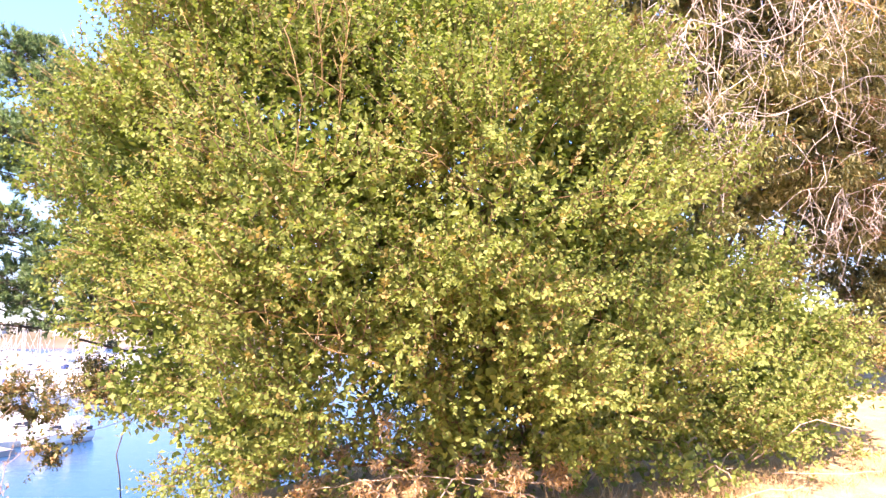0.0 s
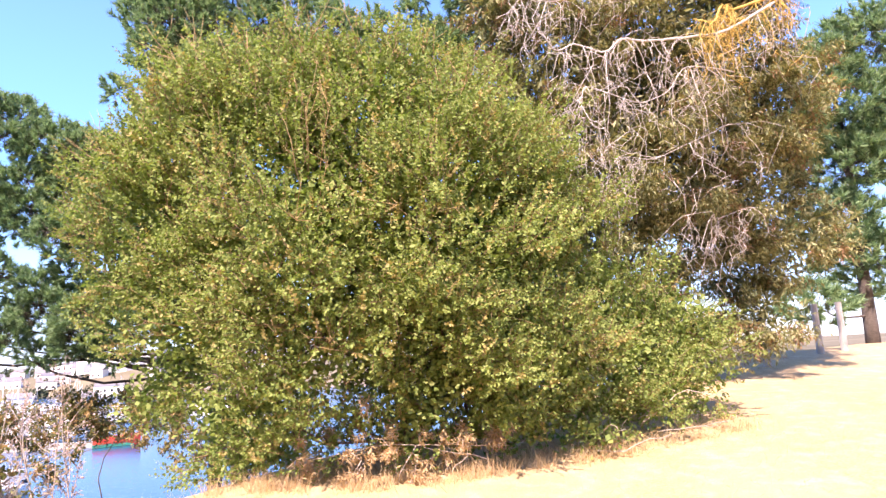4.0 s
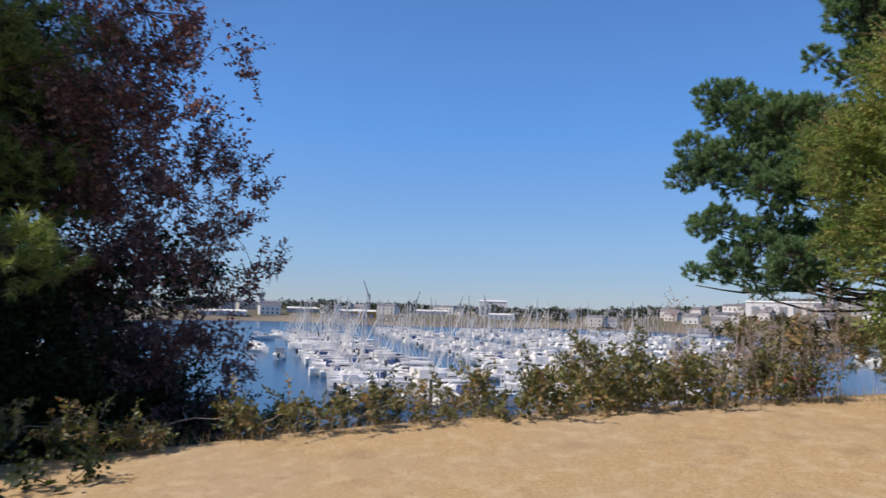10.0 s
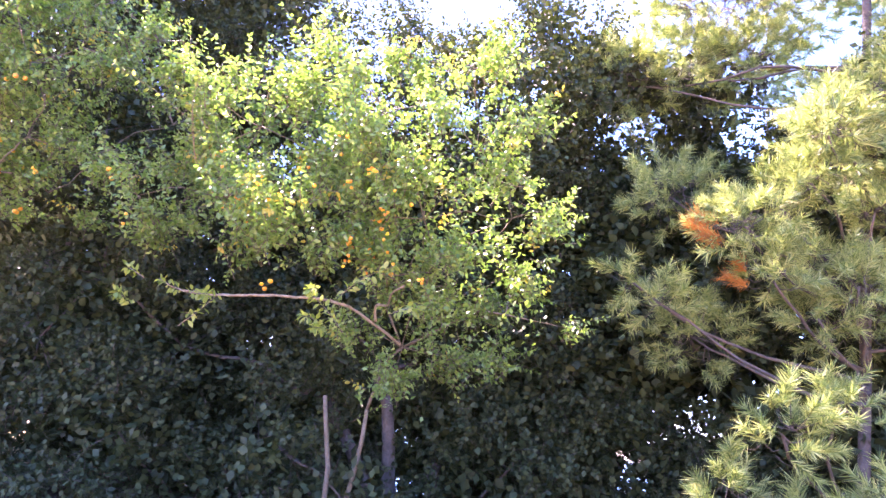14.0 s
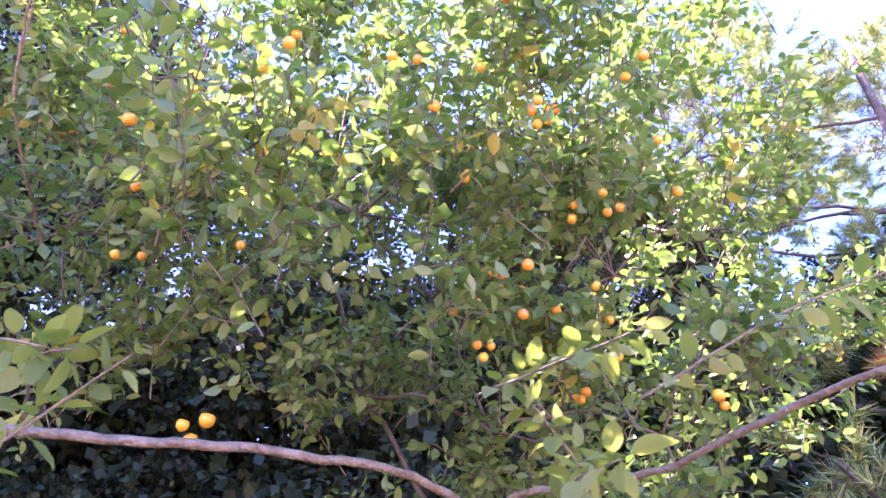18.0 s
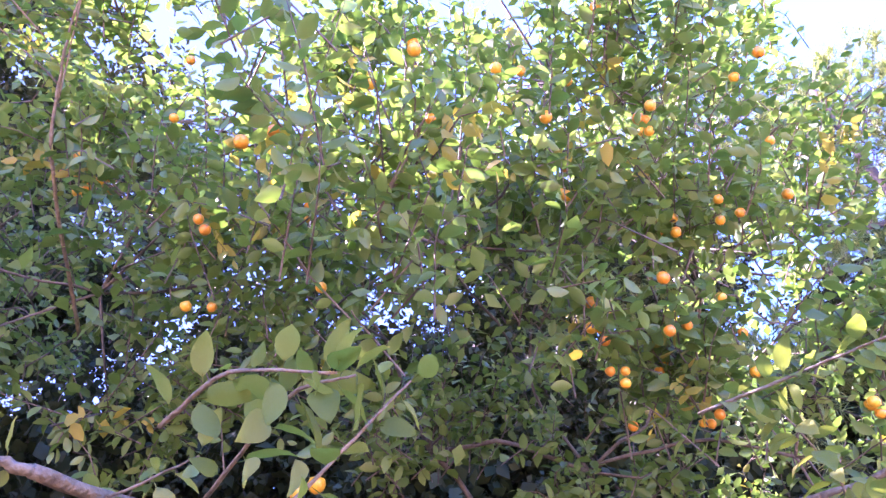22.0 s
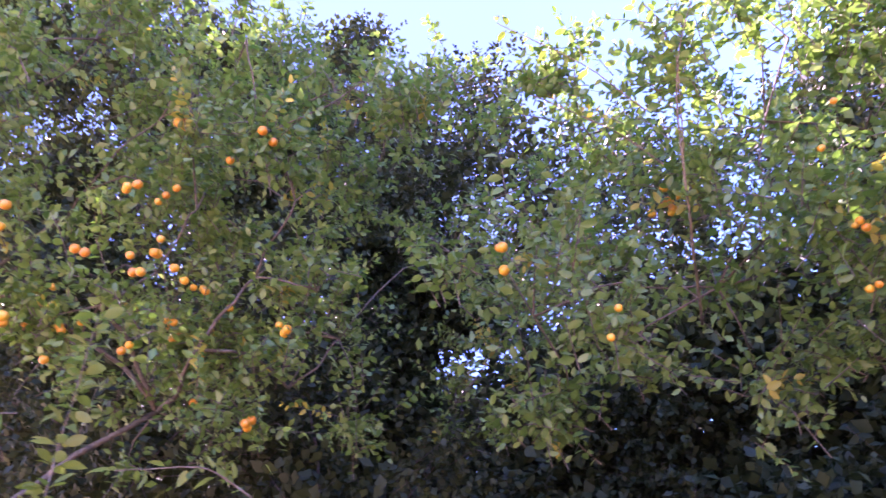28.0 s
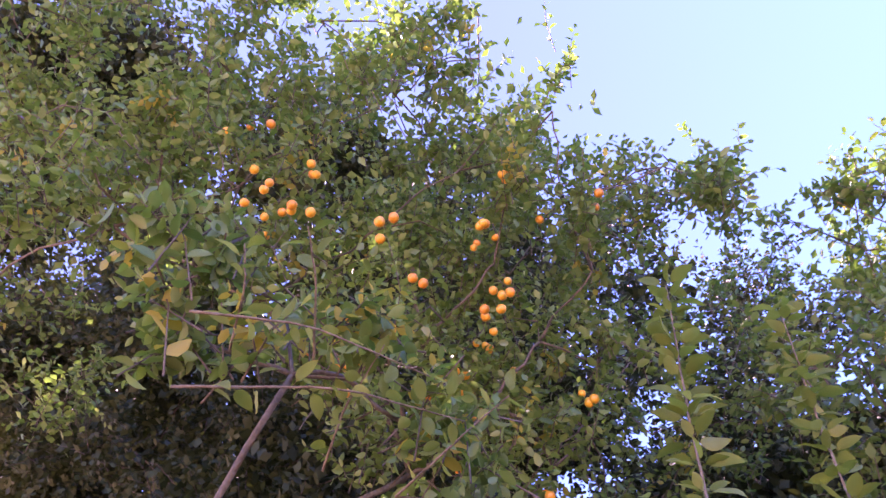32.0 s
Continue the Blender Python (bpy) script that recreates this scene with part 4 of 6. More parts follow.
    across = unit(np.cross(way, rng.normal(0, 1, way.shape)))
    mid = (start + tips) / 2 + across * reach * 0.1 * rng.normal(0, 1, (n, 1)) + np.array((0, 0, 1.0)) * reach * bend
    bare = rng.random(n) < stemmed
    far = clear_of_camera(spot, room)
    pick = far & (rng.random(len(spot)) < wood / 100)
    root, end = cent[mass[pick]], spot[pick]
    bowed = (root + end) / 2 + rng.normal(0, 0.05, root.shape) + (0, 0, 0.04)
    v, f = joined([stems(start[bare], mid[bare], tips[bare], stem_r), stems(root, bowed, end + (end - root) * 0.1, stem_r * 2.2)])
    child("branchwork", mesh_from("branchwork", v - b, f, bark), tree, kind="stuff")
    t = ((np.arange(leaves)[None] + rng.random((n, leaves))) / leaves * 0.94 + 0.08)[..., None]
    at = (1 - t) ** 2 * start[:, None] + 2 * t * (1 - t) * mid[:, None] + t * t * tips[:, None]
    along = unit((1 - t) * (mid - start)[:, None] + t * (tips - mid)[:, None])
    turn = np.arange(leaves)[None, :, None] * 2.4 + rng.uniform(0, 6.28, (n, 1, 1)) + rng.normal(0, 0.4, (n, leaves, 1))
    s0 = unit(np.cross(along, (0.31, 0.17, 0.94)))
    radial = s0 * np.cos(turn) + np.cross(along, s0) * np.sin(turn)
    dirs = along * (0.35 + 0.5 * t) + radial * splay + rng.normal(0, 0.22, at.shape) + (0, 0, -droop)
    sizes = size * rng.uniform(0.7, 1.2, (n, leaves)) * (1 - 0.4 * t[..., 0] ** 4)
    at, dirs, sizes = at.reshape(-1, 3), dirs.reshape(-1, 3), sizes.ravel()
    ok = clear_of_camera(at, room * 0.9)
    odd = np.repeat(rng.random(n) < share, leaves)[ok] if second else np.zeros(ok.sum(), bool)
    at, dirs, sizes = at[ok], dirs[ok], sizes[ok]
    plain = ~odd
    close = plain & ~clear_of_camera(at, 2.3) if lean is LEAF_MID else np.zeros(len(at), bool)
    v, f = leaf_cloud(at[plain & ~close], dirs[plain & ~close], sizes[plain & ~close], lean, leafw, flat)
    if close.any():
        v, f = joined([(v, f), leaf_cloud(at[close], dirs[close], sizes[close], LEAF_FINE, leafw, flat)])
    child("foliage", mesh_from("foliage", v - b, f, leaf), tree, kind="stuff")
    if core:
        p, _, _ = points_in([(x, y, z, r * core_rad) for x, y, z, r in lumps if r > 0.24], core, 0.2)
        p = p[unevenness(p, swell, seed) > gap - 0.25]
        p = np.repeat(p, 6, 0) + np.clip(rng.normal(0, 0.11, (len(p) * 6, 3)), -0.18, 0.18)
        p = p[clear_of_camera(p, room + 0.1)]
        v, f = leaf_cloud(p, rng.normal(0, 1, p.shape), size * core_scale * rng.uniform(0.8, 1.2, len(p)), LEAF_LEAN, 1.1 * leafw)
        child("inner_foliage", mesh_from("inner_foliage", v - b, f, leaf), tree, kind="stuff")
    if odd.any():
        v, f = leaf_cloud(at[odd], dirs[odd], sizes[odd], lean, leafw, flat)
        child("turning_foliage", mesh_from("turning_foliage", v - b, f, second), tree, kind="stuff")
    return tree, tips, way


def tier(a, b, r, step=0.5, loose=0.13):
    """Masses side by side along one bough, from its outer end a to b."""
    a, b = np.array(a, float), np.array(b, float)
    n = max(2, int(np.linalg.norm(b - a) / step) + 1)
    return [(*(a + (b - a) * k / (n - 1) + rng.normal(0, loose, 3)), r * rng.uniform(0.85, 1.15) * (0.8 if k == 0 else 1)) for k in range(n)]


def pine(name, label, lumps, base, per_m2, needles, length, width, mat=NEEDLE, trunk_r=0.2, shoot=0.12, rust=(), squash=0.7, rise=0.55, spread=(18, 66)):
    """A pine: trunk, limbs, and upturned shoots that are brushes of needles."""
    tree = thing(name, label, "tree", base)
    b = np.array(base, float)
    cent = np.array([l[:3] for l in lumps])
    rad = np.array([l[3] for l in lumps])
    foot = b.copy()
    foot[2] = on_land(b[0], b[1]) - 0.2
    crown_top = np.array((b[0], b[1], cent[:, 2].max() + 0.1))
    v, f = bough(foot, crown_top, trunk_r, 0.04, 12, 0.0, 0.01, 9)
    child("trunk", mesh_from("trunk", v - b, f, BARK, True), tree)
    for c in cent:
        s = np.clip((c[2] - foot[2]) / max(crown_top[2] - foot[2], 0.1) - 0.06, 0.12, 0.97)
        start = foot + (crown_top - foot) * s
        v, f = bough(start, c, 0.012 + trunk_r * 0.13, 0.01, 8, -0.05, 0.05, 5)
        child("limb", mesh_from("limb", v - b, f, BARK, True), tree)
    tips, out, ids = points_in(lumps, per_m2, 0.45, squash, 0.3)
    keep = ~buried(tips, ids, cent, rad, 0.5)
    tips, out, ids = tips[keep], out[keep], ids[keep]
    way = unit(out * (1, 1, 0.6) + rng.normal(0, 0.25, out.shape) + (0, 0, rise))
    fork = cent[ids] + (tips - cent[ids]) * rng.uniform(0.15, 0.6, (len(tips), 1)) + rng.normal(0, 0.2, tips.shape) * rad[ids, None]
    v, f = stems(fork, (fork + tips) / 2 - (0, 0, 0.03), tips + way * shoot * 0.8, 0.005)
    child("branchwork", mesh_from("branchwork", v - b, f, BARK), tree, kind="stuff")
    n = len(tips)
    side = unit(np.cross(way, rng.normal(0, 1, way.shape)))
    up = np.cross(way, side)
    ang = rng.random((n, needles)) * 2 * np.pi
    lean = np.radians(rng.uniform(*spread, (n, needles)))
    d = way[:, None] * np.cos(lean)[..., None] + (side[:, None] * np.cos(ang)[..., None] + up[:, None] * np.sin(ang)[..., None]) * np.sin(lean)[..., None]
    root = tips[:, None] + way[:, None] * (rng.random((n, needles)) * shoot * rng.uniform(0.6, 1.3, (n, 1)))[..., None]
    ln = length * rng.uniform(0.75, 1.1, (n, needles)) * rng.uniform(0.8, 1.2, (n, 1))
    tipp = root + d * ln[..., None]
    across = unit(np.cross(d, rng.normal(0, 1, d.shape))) * width / 2
    tri = np.stack([root - across, root + across, tipp], 2)
    brown = np.zeros(n, bool)
    for x, y, z, r in rust:
        brown |= (np.linalg.norm(tips - (x, y, z), axis=1) < r) & (rng.random(n) < 0.8)
    for nm, mt, sel in (("needle_foliage", mat, ~brown), ("rusty_needle_foliage", NEEDLE_RUST, brown)):
        if sel.any():
            v = tri[sel].reshape(-1, 3)
            child(nm, mesh_from(nm, v - b, np.arange(len(v)).reshape(-1, 3), mt), tree, kind="stuff")
    return tree


def base_at(x, y):
    return (x, y, on_land(x, y))


BUSH = BUSH + tier((0.0, 2.75, 0.82), (3.6, 3.85, 1.1), 0.25, 0.4) + tier((-1.3, 3.1, 0.8), (-0.6, 2.95, 0.85), 0.24, 0.35)

# ---- the boughs of the three pines behind the bush, tier by tier ----
PINE_A = (tier((-6.8, 8.4, 6.14), (-4.6, 8.7, 5.4), 0.50) + tier((-6.45, 8.4, 5.72), (-4.6, 9.0, 5.0), 0.43)
          + tier((-7.1, 8.3, 5.02), (-4.4, 8.7, 4.62), 0.47) + tier((-7.42, 8.4, 4.4), (-4.5, 8.6, 4.0), 0.51)
          + tier((-6.9, 8.4, 3.45), (-5.9, 8.6, 3.1), 0.41) + tier((-5.15, 8.5, 3.45), (-4.2, 8.7, 3.25), 0.47)
          + tier((-6.35, 8.4, 2.72), (-4.1, 8.6, 2.5), 0.46) + tier((-7.28, 8.5, 2.24), (-4.4, 8.6, 1.98), 0.31, 0.44)
          + tier((-5.9, 9.9, 5.4), (-4.2, 9.9, 5.1), 0.56) + tier((-6.2, 9.8, 4.5), (-4.2, 9.9, 4.3), 0.56) + tier((-5.6, 9.9, 3.1), (-4.0, 9.9, 2.8), 0.56))
PINE_B = (tier((-3.75, 7.5, 7.62), (-2.2, 7.5, 8.12), 0.43) + tier((-1.9, 7.5, 8.08), (-0.2, 7.6, 6.95), 0.40)
          + tier((-3.82, 7.5, 7.18), (-2.0, 7.4, 7.42), 0.49) + tier((-1.7, 7.5, 7.3), (-0.6, 7.7, 6.6), 0.47)
          + tier((-3.65, 7.5, 6.68), (-1.4, 7.5, 6.5), 0.46) + tier((-4.0, 7.6, 6.1), (-2.6, 7.7, 6.0), 0.31, 0.4)
          + tier((-3.4, 8.5, 7.1), (-1.2, 8.5, 7.0), 0.62) + tier((-3.6, 8.4, 6.3), (-1.0, 8.5, 6.1), 0.56))
PINE_C = (tier((0.82, 7.5, 8.02), (1.8, 7.6, 7.9), 0.39) + tier((0.66, 7.5, 7.58), (1.6, 7.6, 7.35), 0.30, 0.4)
          + tier((0.25, 7.5, 7.0), (1.8, 7.7, 6.75), 0.34, 0.42) + tier((0.3, 7.5, 6.55), (1.4, 7.6, 6.2), 0.34, 0.42)
          + tier((1.6, 7.5, 8.6), (3.4, 7.8, 9.4), 0.69, 0.6) + tier((2.2, 8.0, 8.3), (3.2, 8.2, 8.0), 0.62))

# ---- the big bush on the bluff's edge, and the trees behind it ----
bush, _, _ = broadleaf("bush", "large yellow-green leafy bush on the edge of the lawn", BUSH, base_at(0.3, 4.2), BUSH_LEAF, BUSH_BARK, 30, 14, 0.038, 0.05, 7, 0.24, lean=LEAF_LEAN, core=130, core_scale=1.6,
          second=OLIVE_LEAF, share=0.09, wood=80, category="bush", limb_r=0.022, inner=0.3, core_rad=0.62, leafw=1.35, back=0.4, fan=(0.3, 4.0, 0.6), fan_mix=0.3, gap=-0.85, swell=0.9, wild=0.12, stem_r=0.0034, stemmed=0.6, clumps=5.0, clump=0.25)


def bare_twigs(count):
    """Leafless ochre shoots that stand out of the bush's sunny side."""
    front = np.array([l for l in BUSH if l[2] > 1.6 and l[1] < 3.7 and l[0] < 1.3])
    pick = front[rng.integers(len(front), size=count)]
    d = unit(rng.normal(0, 0.55, (count, 3)) + (-0.35, -0.9, 0.35))
    start = pick[:, :3] + d * pick[:, 3:] * 0.45
    end = pick[:, :3] + d * pick[:, 3:] * rng.uniform(1.0, 1.22, (count, 1)) + (0, 0, 0.12)
    mid = (start + end) / 2 + rng.normal(0, 0.04, (count, 3))
    pieces = [stems(start, mid, end, 0.006)]
    for _ in range(5):
        fork = mid + (end - mid) * rng.uniform(0.0, 0.9, (count, 1))
        side = fork + d * 0.14 + rng.normal(0, 0.11, (count, 3)) + (0, 0, 0.07)
        pieces.append(stems(fork, (fork + side) / 2 + rng.normal(0, 0.012, (count, 3)), side, 0.0035))
    v, f = joined(pieces)
    child("bare_twig", mesh_from("bare_twig", v - np.array(bush.location), f, OCHRE_TWIG), bush, "bare ochre twigs", kind="stuff")


bare_twigs(130)
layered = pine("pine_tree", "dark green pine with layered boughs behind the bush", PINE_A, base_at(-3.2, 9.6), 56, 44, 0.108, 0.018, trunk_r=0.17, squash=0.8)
for low, high, r in (((-7.2, 8.4, 1.98), (-3.3, 9.5, 1.75), 0.065), ((-6.6, 8.4, 3.05), (-3.3, 9.5, 2.9), 0.05)):
    v, f = bough(high, low, r, 0.012, 10, -0.04, 0.05, 6)
    child("limb", mesh_from("limb", v - np.array(layered.location), f, BARK, True), layered)
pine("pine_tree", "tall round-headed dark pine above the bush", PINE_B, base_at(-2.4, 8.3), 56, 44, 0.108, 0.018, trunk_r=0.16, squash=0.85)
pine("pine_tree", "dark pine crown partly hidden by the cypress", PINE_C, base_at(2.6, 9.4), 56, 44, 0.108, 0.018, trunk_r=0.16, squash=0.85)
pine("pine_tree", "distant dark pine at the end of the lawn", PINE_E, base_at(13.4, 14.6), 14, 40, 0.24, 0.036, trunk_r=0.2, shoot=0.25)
cypress, _, _ = broadleaf("cypress_tree", "ageing grey-green cypress with bleached dead twigs", CONIFER, base_at(4.4, 7.4), FROND, BARK, 15, 14, 0.106, 0.2, 1, 0.38,
                                   lean=LEAF_LEAN, droop=0.25, wood=60, inner=0.1, limb_r=0.04, second=RUST_FROND, share=0.14, core=40, core_scale=1.5, core_rad=0.78, leafw=0.46, back=0.6,
                                   gap=-0.8, swell=1.0, bend=0.2, upright=-0.1, stem_r=0.0035, flat=0.8, clumps=2.5, clump=0.34, squash=0.4, stemmed=0.5)
broadleaf("dead_bracken", "withered tan bracken at the foot of the bush", BRACKEN, base_at(-0.2, 2.6), BRACKEN_LEAF, WEED, 60, 14, 0.05, 0.008, 5, 0.2, lean=LEAF_LEAN, leafw=0.6, category="bracken", limb_r=0.005,
          bend=0.25, droop=0.3, gap=-0.9, swell=0.4, inner=0.2, clumps=16, clump=0.13)

# ---- the young pine: boughs in front of its older crown ----
PINE_D = [l for l in PINE_D if (l[0] < -8.0 or l[2] > 5.5) and l[3] > 0.42]
PINE_D += (tier((-7.9, -5.9, 5.4), (-7.4, -7.5, 3.27), 0.34, 0.42) + tier((-7.9, -5.63, 4.56), (-7.5, -6.9, 3.9), 0.34, 0.45)
           + tier((-7.6, -6.4, 3.49), (-7.3, -6.74, 2.27), 0.25, 0.4) + tier((-7.7, -4.0, 4.2), (-7.9, -4.6, 4.35), 0.3, 0.45)
           + tier((-7.9, -4.7, 3.9), (-8.0, -5.6, 4.2), 0.32, 0.45) + tier((-7.4, -7.6, 3.0), (-7.3, -7.2, 2.6), 0.24, 0.35)
           + tier((-7.5, -8.4, 2.5), (-7.4, -8.05, 2.3), 0.2, 0.3) + tier((-6.6, -7.4, 1.05), (-6.6, -6.7, 1.55), 0.26, 0.35)
           + tier((-6.5, -7.0, 0.9), (-6.4, -6.2, 1.05), 0.22, 0.35) + tier((-6.2, -4.4, 1.8), (-6.3, -5.9, 1.15), 0.24, 0.3)
           + tier((-6.2, -5.2, 1.05), (-6.3, -5.9, 0.95), 0.2, 0.3) + [(-6.2, -5.3, 0.7, 0.15)])

THICKET = THICKET + tier((-8.6, -3.4, 1.6), (-9.2, -6.0, 1.6), 0.75, 0.8, 0.2) + tier((-8.9, -3.9, 2.9), (-9.4, -6.6, 3.0), 0.75, 0.8, 0.2) + tier((-9.1, -4.3, 4.2), (-9.6, -7.0, 4.4), 0.75, 0.8, 0.2)
# ---- trees on the shaded side, towards the harbour ----
rng = np.random.default_rng(19)
broadleaf("purple_plum_tree", "purple-leaved ornamental plum against the sky", PURPLE, base_at(-7.9, -3.7), PURPLE_LEAF, BARK, 24, 11, 0.068, 0.04, 2, 0.32, inner=0.1, wood=80, core=14, core_scale=1.1,
          lean=LEAF_LEAN, leafw=1.1, limb_r=0.022, fan=(-8.2, -3.9, 0.2), fan_mix=0.5, gap=-0.55, swell=0.6, wild=0.25, droop=0.25, stem_r=0.004, clumps=2.8, clump=0.22)
pine("pine_tree", "young pine with bright tufts and rusty patches", PINE_D, base_at(-8.2, -6.2), 24, 100, 0.13, 0.0085, trunk_r=0.06, shoot=0.2, mat=NEEDLE_SUNLIT,
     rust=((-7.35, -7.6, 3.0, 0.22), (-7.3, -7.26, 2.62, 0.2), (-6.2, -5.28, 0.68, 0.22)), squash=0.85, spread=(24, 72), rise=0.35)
SHADE = dict(lean=LEAF_LEAN, inner=0.1, core_scale=1.5, leafw=1.25, gap=-0.75, swell=0.9, droop=0.2, clump=0.36, squash=0.7, stemmed=0.35)
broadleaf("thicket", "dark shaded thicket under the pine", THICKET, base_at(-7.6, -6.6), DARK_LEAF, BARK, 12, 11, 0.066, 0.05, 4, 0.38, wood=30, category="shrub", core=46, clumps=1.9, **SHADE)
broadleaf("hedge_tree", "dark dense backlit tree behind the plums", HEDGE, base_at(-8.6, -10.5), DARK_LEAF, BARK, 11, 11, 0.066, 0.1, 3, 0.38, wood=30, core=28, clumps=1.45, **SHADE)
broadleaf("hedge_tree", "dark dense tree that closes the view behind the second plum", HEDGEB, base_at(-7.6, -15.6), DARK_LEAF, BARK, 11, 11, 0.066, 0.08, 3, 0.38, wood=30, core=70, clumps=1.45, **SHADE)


def shelter_belt():
    """Dark trees side by side that close the view between the plums and the harbour."""
    for y0, y1, top in ((-7.6, -4.6, 5.2), (-10.4, -7.4, 5.6), (-13.4, -10.2, 4.9), (-17.0, -13.2, 4.8), (-20.5, -16.5, 5.5), (-24.5, -20.3, 7.4)):
        lumps = []
        for z in np.arange(0.2, top, 0.75):
            for _ in range(8 if z < 4.3 else 5):
                lumps.append((rng.uniform(-10.6, -8.9), rng.uniform(y0, y1), z + rng.uniform(-0.3, 0.3), rng.uniform(0.55, 0.85)))
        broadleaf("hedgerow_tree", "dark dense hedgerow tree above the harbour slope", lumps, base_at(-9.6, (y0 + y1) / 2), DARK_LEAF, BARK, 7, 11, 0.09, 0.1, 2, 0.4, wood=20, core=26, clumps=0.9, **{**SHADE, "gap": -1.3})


shelter_belt()

# ---- the fruiting plum trees ----
rng = np.random.default_rng(23)
FRUITING = dict(second=YELLOW_LEAF, room=0.62, wood=60, inner=0.15, limb_r=0.014, gap=-0.6, swell=0.7, wild=0.18, droop=0.35, fan_mix=0.35, core=16, core_scale=1.1, clumps=3.3, clump=0.22)
plum_a, tips_a, _ = broadleaf("plum_tree", "plum tree laden with orange fruit over the path", PLUM, base_at(-7.0, -10.6), PLUM_LEAF, TWIG_BARK, 34, 12, 0.052, 0.03, 2, 0.27, share=0.03, fan=(-6.8, -10.6, 0.4), **FRUITING)
plum_b, tips_b, _ = broadleaf("plum_tree", "second plum tree with dark foliage and ripe orange fruit", PLUM_B, base_at(-5.6, -15.2), PLUM_LEAF, TWIG_BARK, 34, 12, 0.052, 0.05, 2, 0.27, share=0.02, fan=(-5.8, -14.8, 0.6), **FRUITING)
shoots, _, _ = broadleaf("plum_suckers", "leafy young plum shoots beside the path", SHOOTS, base_at(-4.6, -14.6), PLUM_LEAF, TWIG_BARK, 60, 11, 0.05, 0.012, 4, 0.24,
                                  second=YELLOW_LEAF, share=0.1, room=0.55, wood=20, category="shrub", limb_r=0.008, gap=-1.2, droop=0.25, clumps=14, clump=0.12)


def plum_mesh():
    bm = bmesh.new()
    bmesh.ops.create_icosphere(bm, subdivisions=2, radius=1)
    for v in bm.verts:
        v.co.z *= 1.08
        dent = max(0.0, v.co.z - 0.7)
        v.co.z -= dent * 0.9
        v.co.x *= 1 - 0.06 * max(0.0, v.co.y)
    for f in bm.faces:
        f.smooth = True
    me = bpy.data.meshes.new("plum")
    bm.to_mesh(me)
    bm.free()
    me.materials.append(PLUM_SKIN)
    return me


PLUM_MESH = plum_mesh()


def hang_plum(tree, p, r):
    ob = child("plum", PLUM_MESH, tree)
    ob.location = Vector(p) - tree.location
    ob.scale = (r, r, r)
    ob.rotation_euler = (rng.uniform(-0.4, 0.4), rng.uniform(-0.4, 0.4), rng.uniform(0, 6))


def scatter_plums(tree, tips, count, low, high, r0):
    pool = tips[(tips[:, 2] > low) & (tips[:, 2] < high)]
    # camera positions: plums go to the twigs nearest them
    way = np.array([(-4.2, -10.7, 1.4), (-3.9, -11.3, 1.3), (-3.4, -12.4, 1.25), (-3.3, -13.2, 1.1)])
    near = np.linalg.norm(pool[:, None] - way[None], axis=2).min(1)
    pool, near = pool[near > 1.25], near[near > 1.25]
    pool = pool[np.argsort(near)[: max(count * 6, 200)]]
    at = pool[rng.choice(len(pool), count, replace=False)]
    for p in at:
        for _ in range(rng.choice((1, 1, 1, 2, 3))):
            hang_plum(tree, p + rng.normal(0, 0.022, 3) + (0, 0, -0.03), r0 * rng.uniform(0.85, 1.15))


CLUSTERS_A = [(-5.69, -11.75, 3.01), (-6.15, -10.91, 3.25), (-5.77, -10.19, 2.56), (-5.62, -10.96, 1.94), (-5.65, -11.76, 2.99), (-6.01, -11.11, 3.18), (-5.25, -12.36, 2.65), (-5.78, -11.78, 3.08)]
CLUSTERS_B = [(-4.97, -13.76, 3.18), (-4.92, -13.71, 2.79), (-4.75, -13.72, 3.06), (-5.35, -13.86, 2.96), (-5.12, -13.79, 2.92), (-4.43, -14.35, 2.97), (-4.49, -14.43, 3.34), (-4.32, -14.47, 2.93), (-4.63, -14.0, 2.44), (-4.5, -13.99, 2.79), (-4.85, -13.69, 2.75)]
for tree, spots in ((plum_a, CLUSTERS_A), (plum_b, CLUSTERS_B)):
    for p in spots:
        for _ in range(3):
            hang_plum(tree, np.array(p) + rng.normal(0, 0.03, 3), rng.uniform(0.016, 0.021))


scatter_plums(plum_a, tips_a, 38, 1.5, 3.4, 0.0135)
scatter_plums(plum_b, tips_b, 28, 1.8, 3.6, 0.019)


# ---- boughs and sprigs close to the path, leaf by leaf ----
def big_leaf(seed, curl):
    """A pointed oval leaf, folded along its midrib."""
    r = np.random.default_rng(seed)
    xs = np.linspace(0, 1, 7)
    half = 0.25 * np.sin(np.pi * xs ** 0.85) ** 0.8
    v, f = [], []
    for x, h in zip(xs, half):
        z = -curl * x * x + 0.02 * math.sin(9 * x + seed)
        v += [(x, -h, z + h * 0.35 + r.uniform(-0.01, 0.01)), (x, 0, z), (x, h, z + h * 0.35 + r.uniform(-0.01, 0.01))]
    for i in range(6):
        a = i * 3
        f += [(a, a + 3, a + 4), (a, a + 4, a + 1), (a + 1, a + 4, a + 5), (a + 1, a + 5, a + 2)]
    stalk_v, stalk_f = twig_tubes(np.array([(0.12, 0, 0.0)]), np.array([(-0.28, 0, 0.03)]), 0.018)
    n = len(v)
    return mesh_from("leaf", np.vstack([v, stalk_v]), np.vstack([f, stalk_f + n]), NEAR_LEAF, True)


BIG_LEAVES = [big_leaf(k, c) for k, c in enumerate((0.1, 0.22, 0.35, 0.05))]


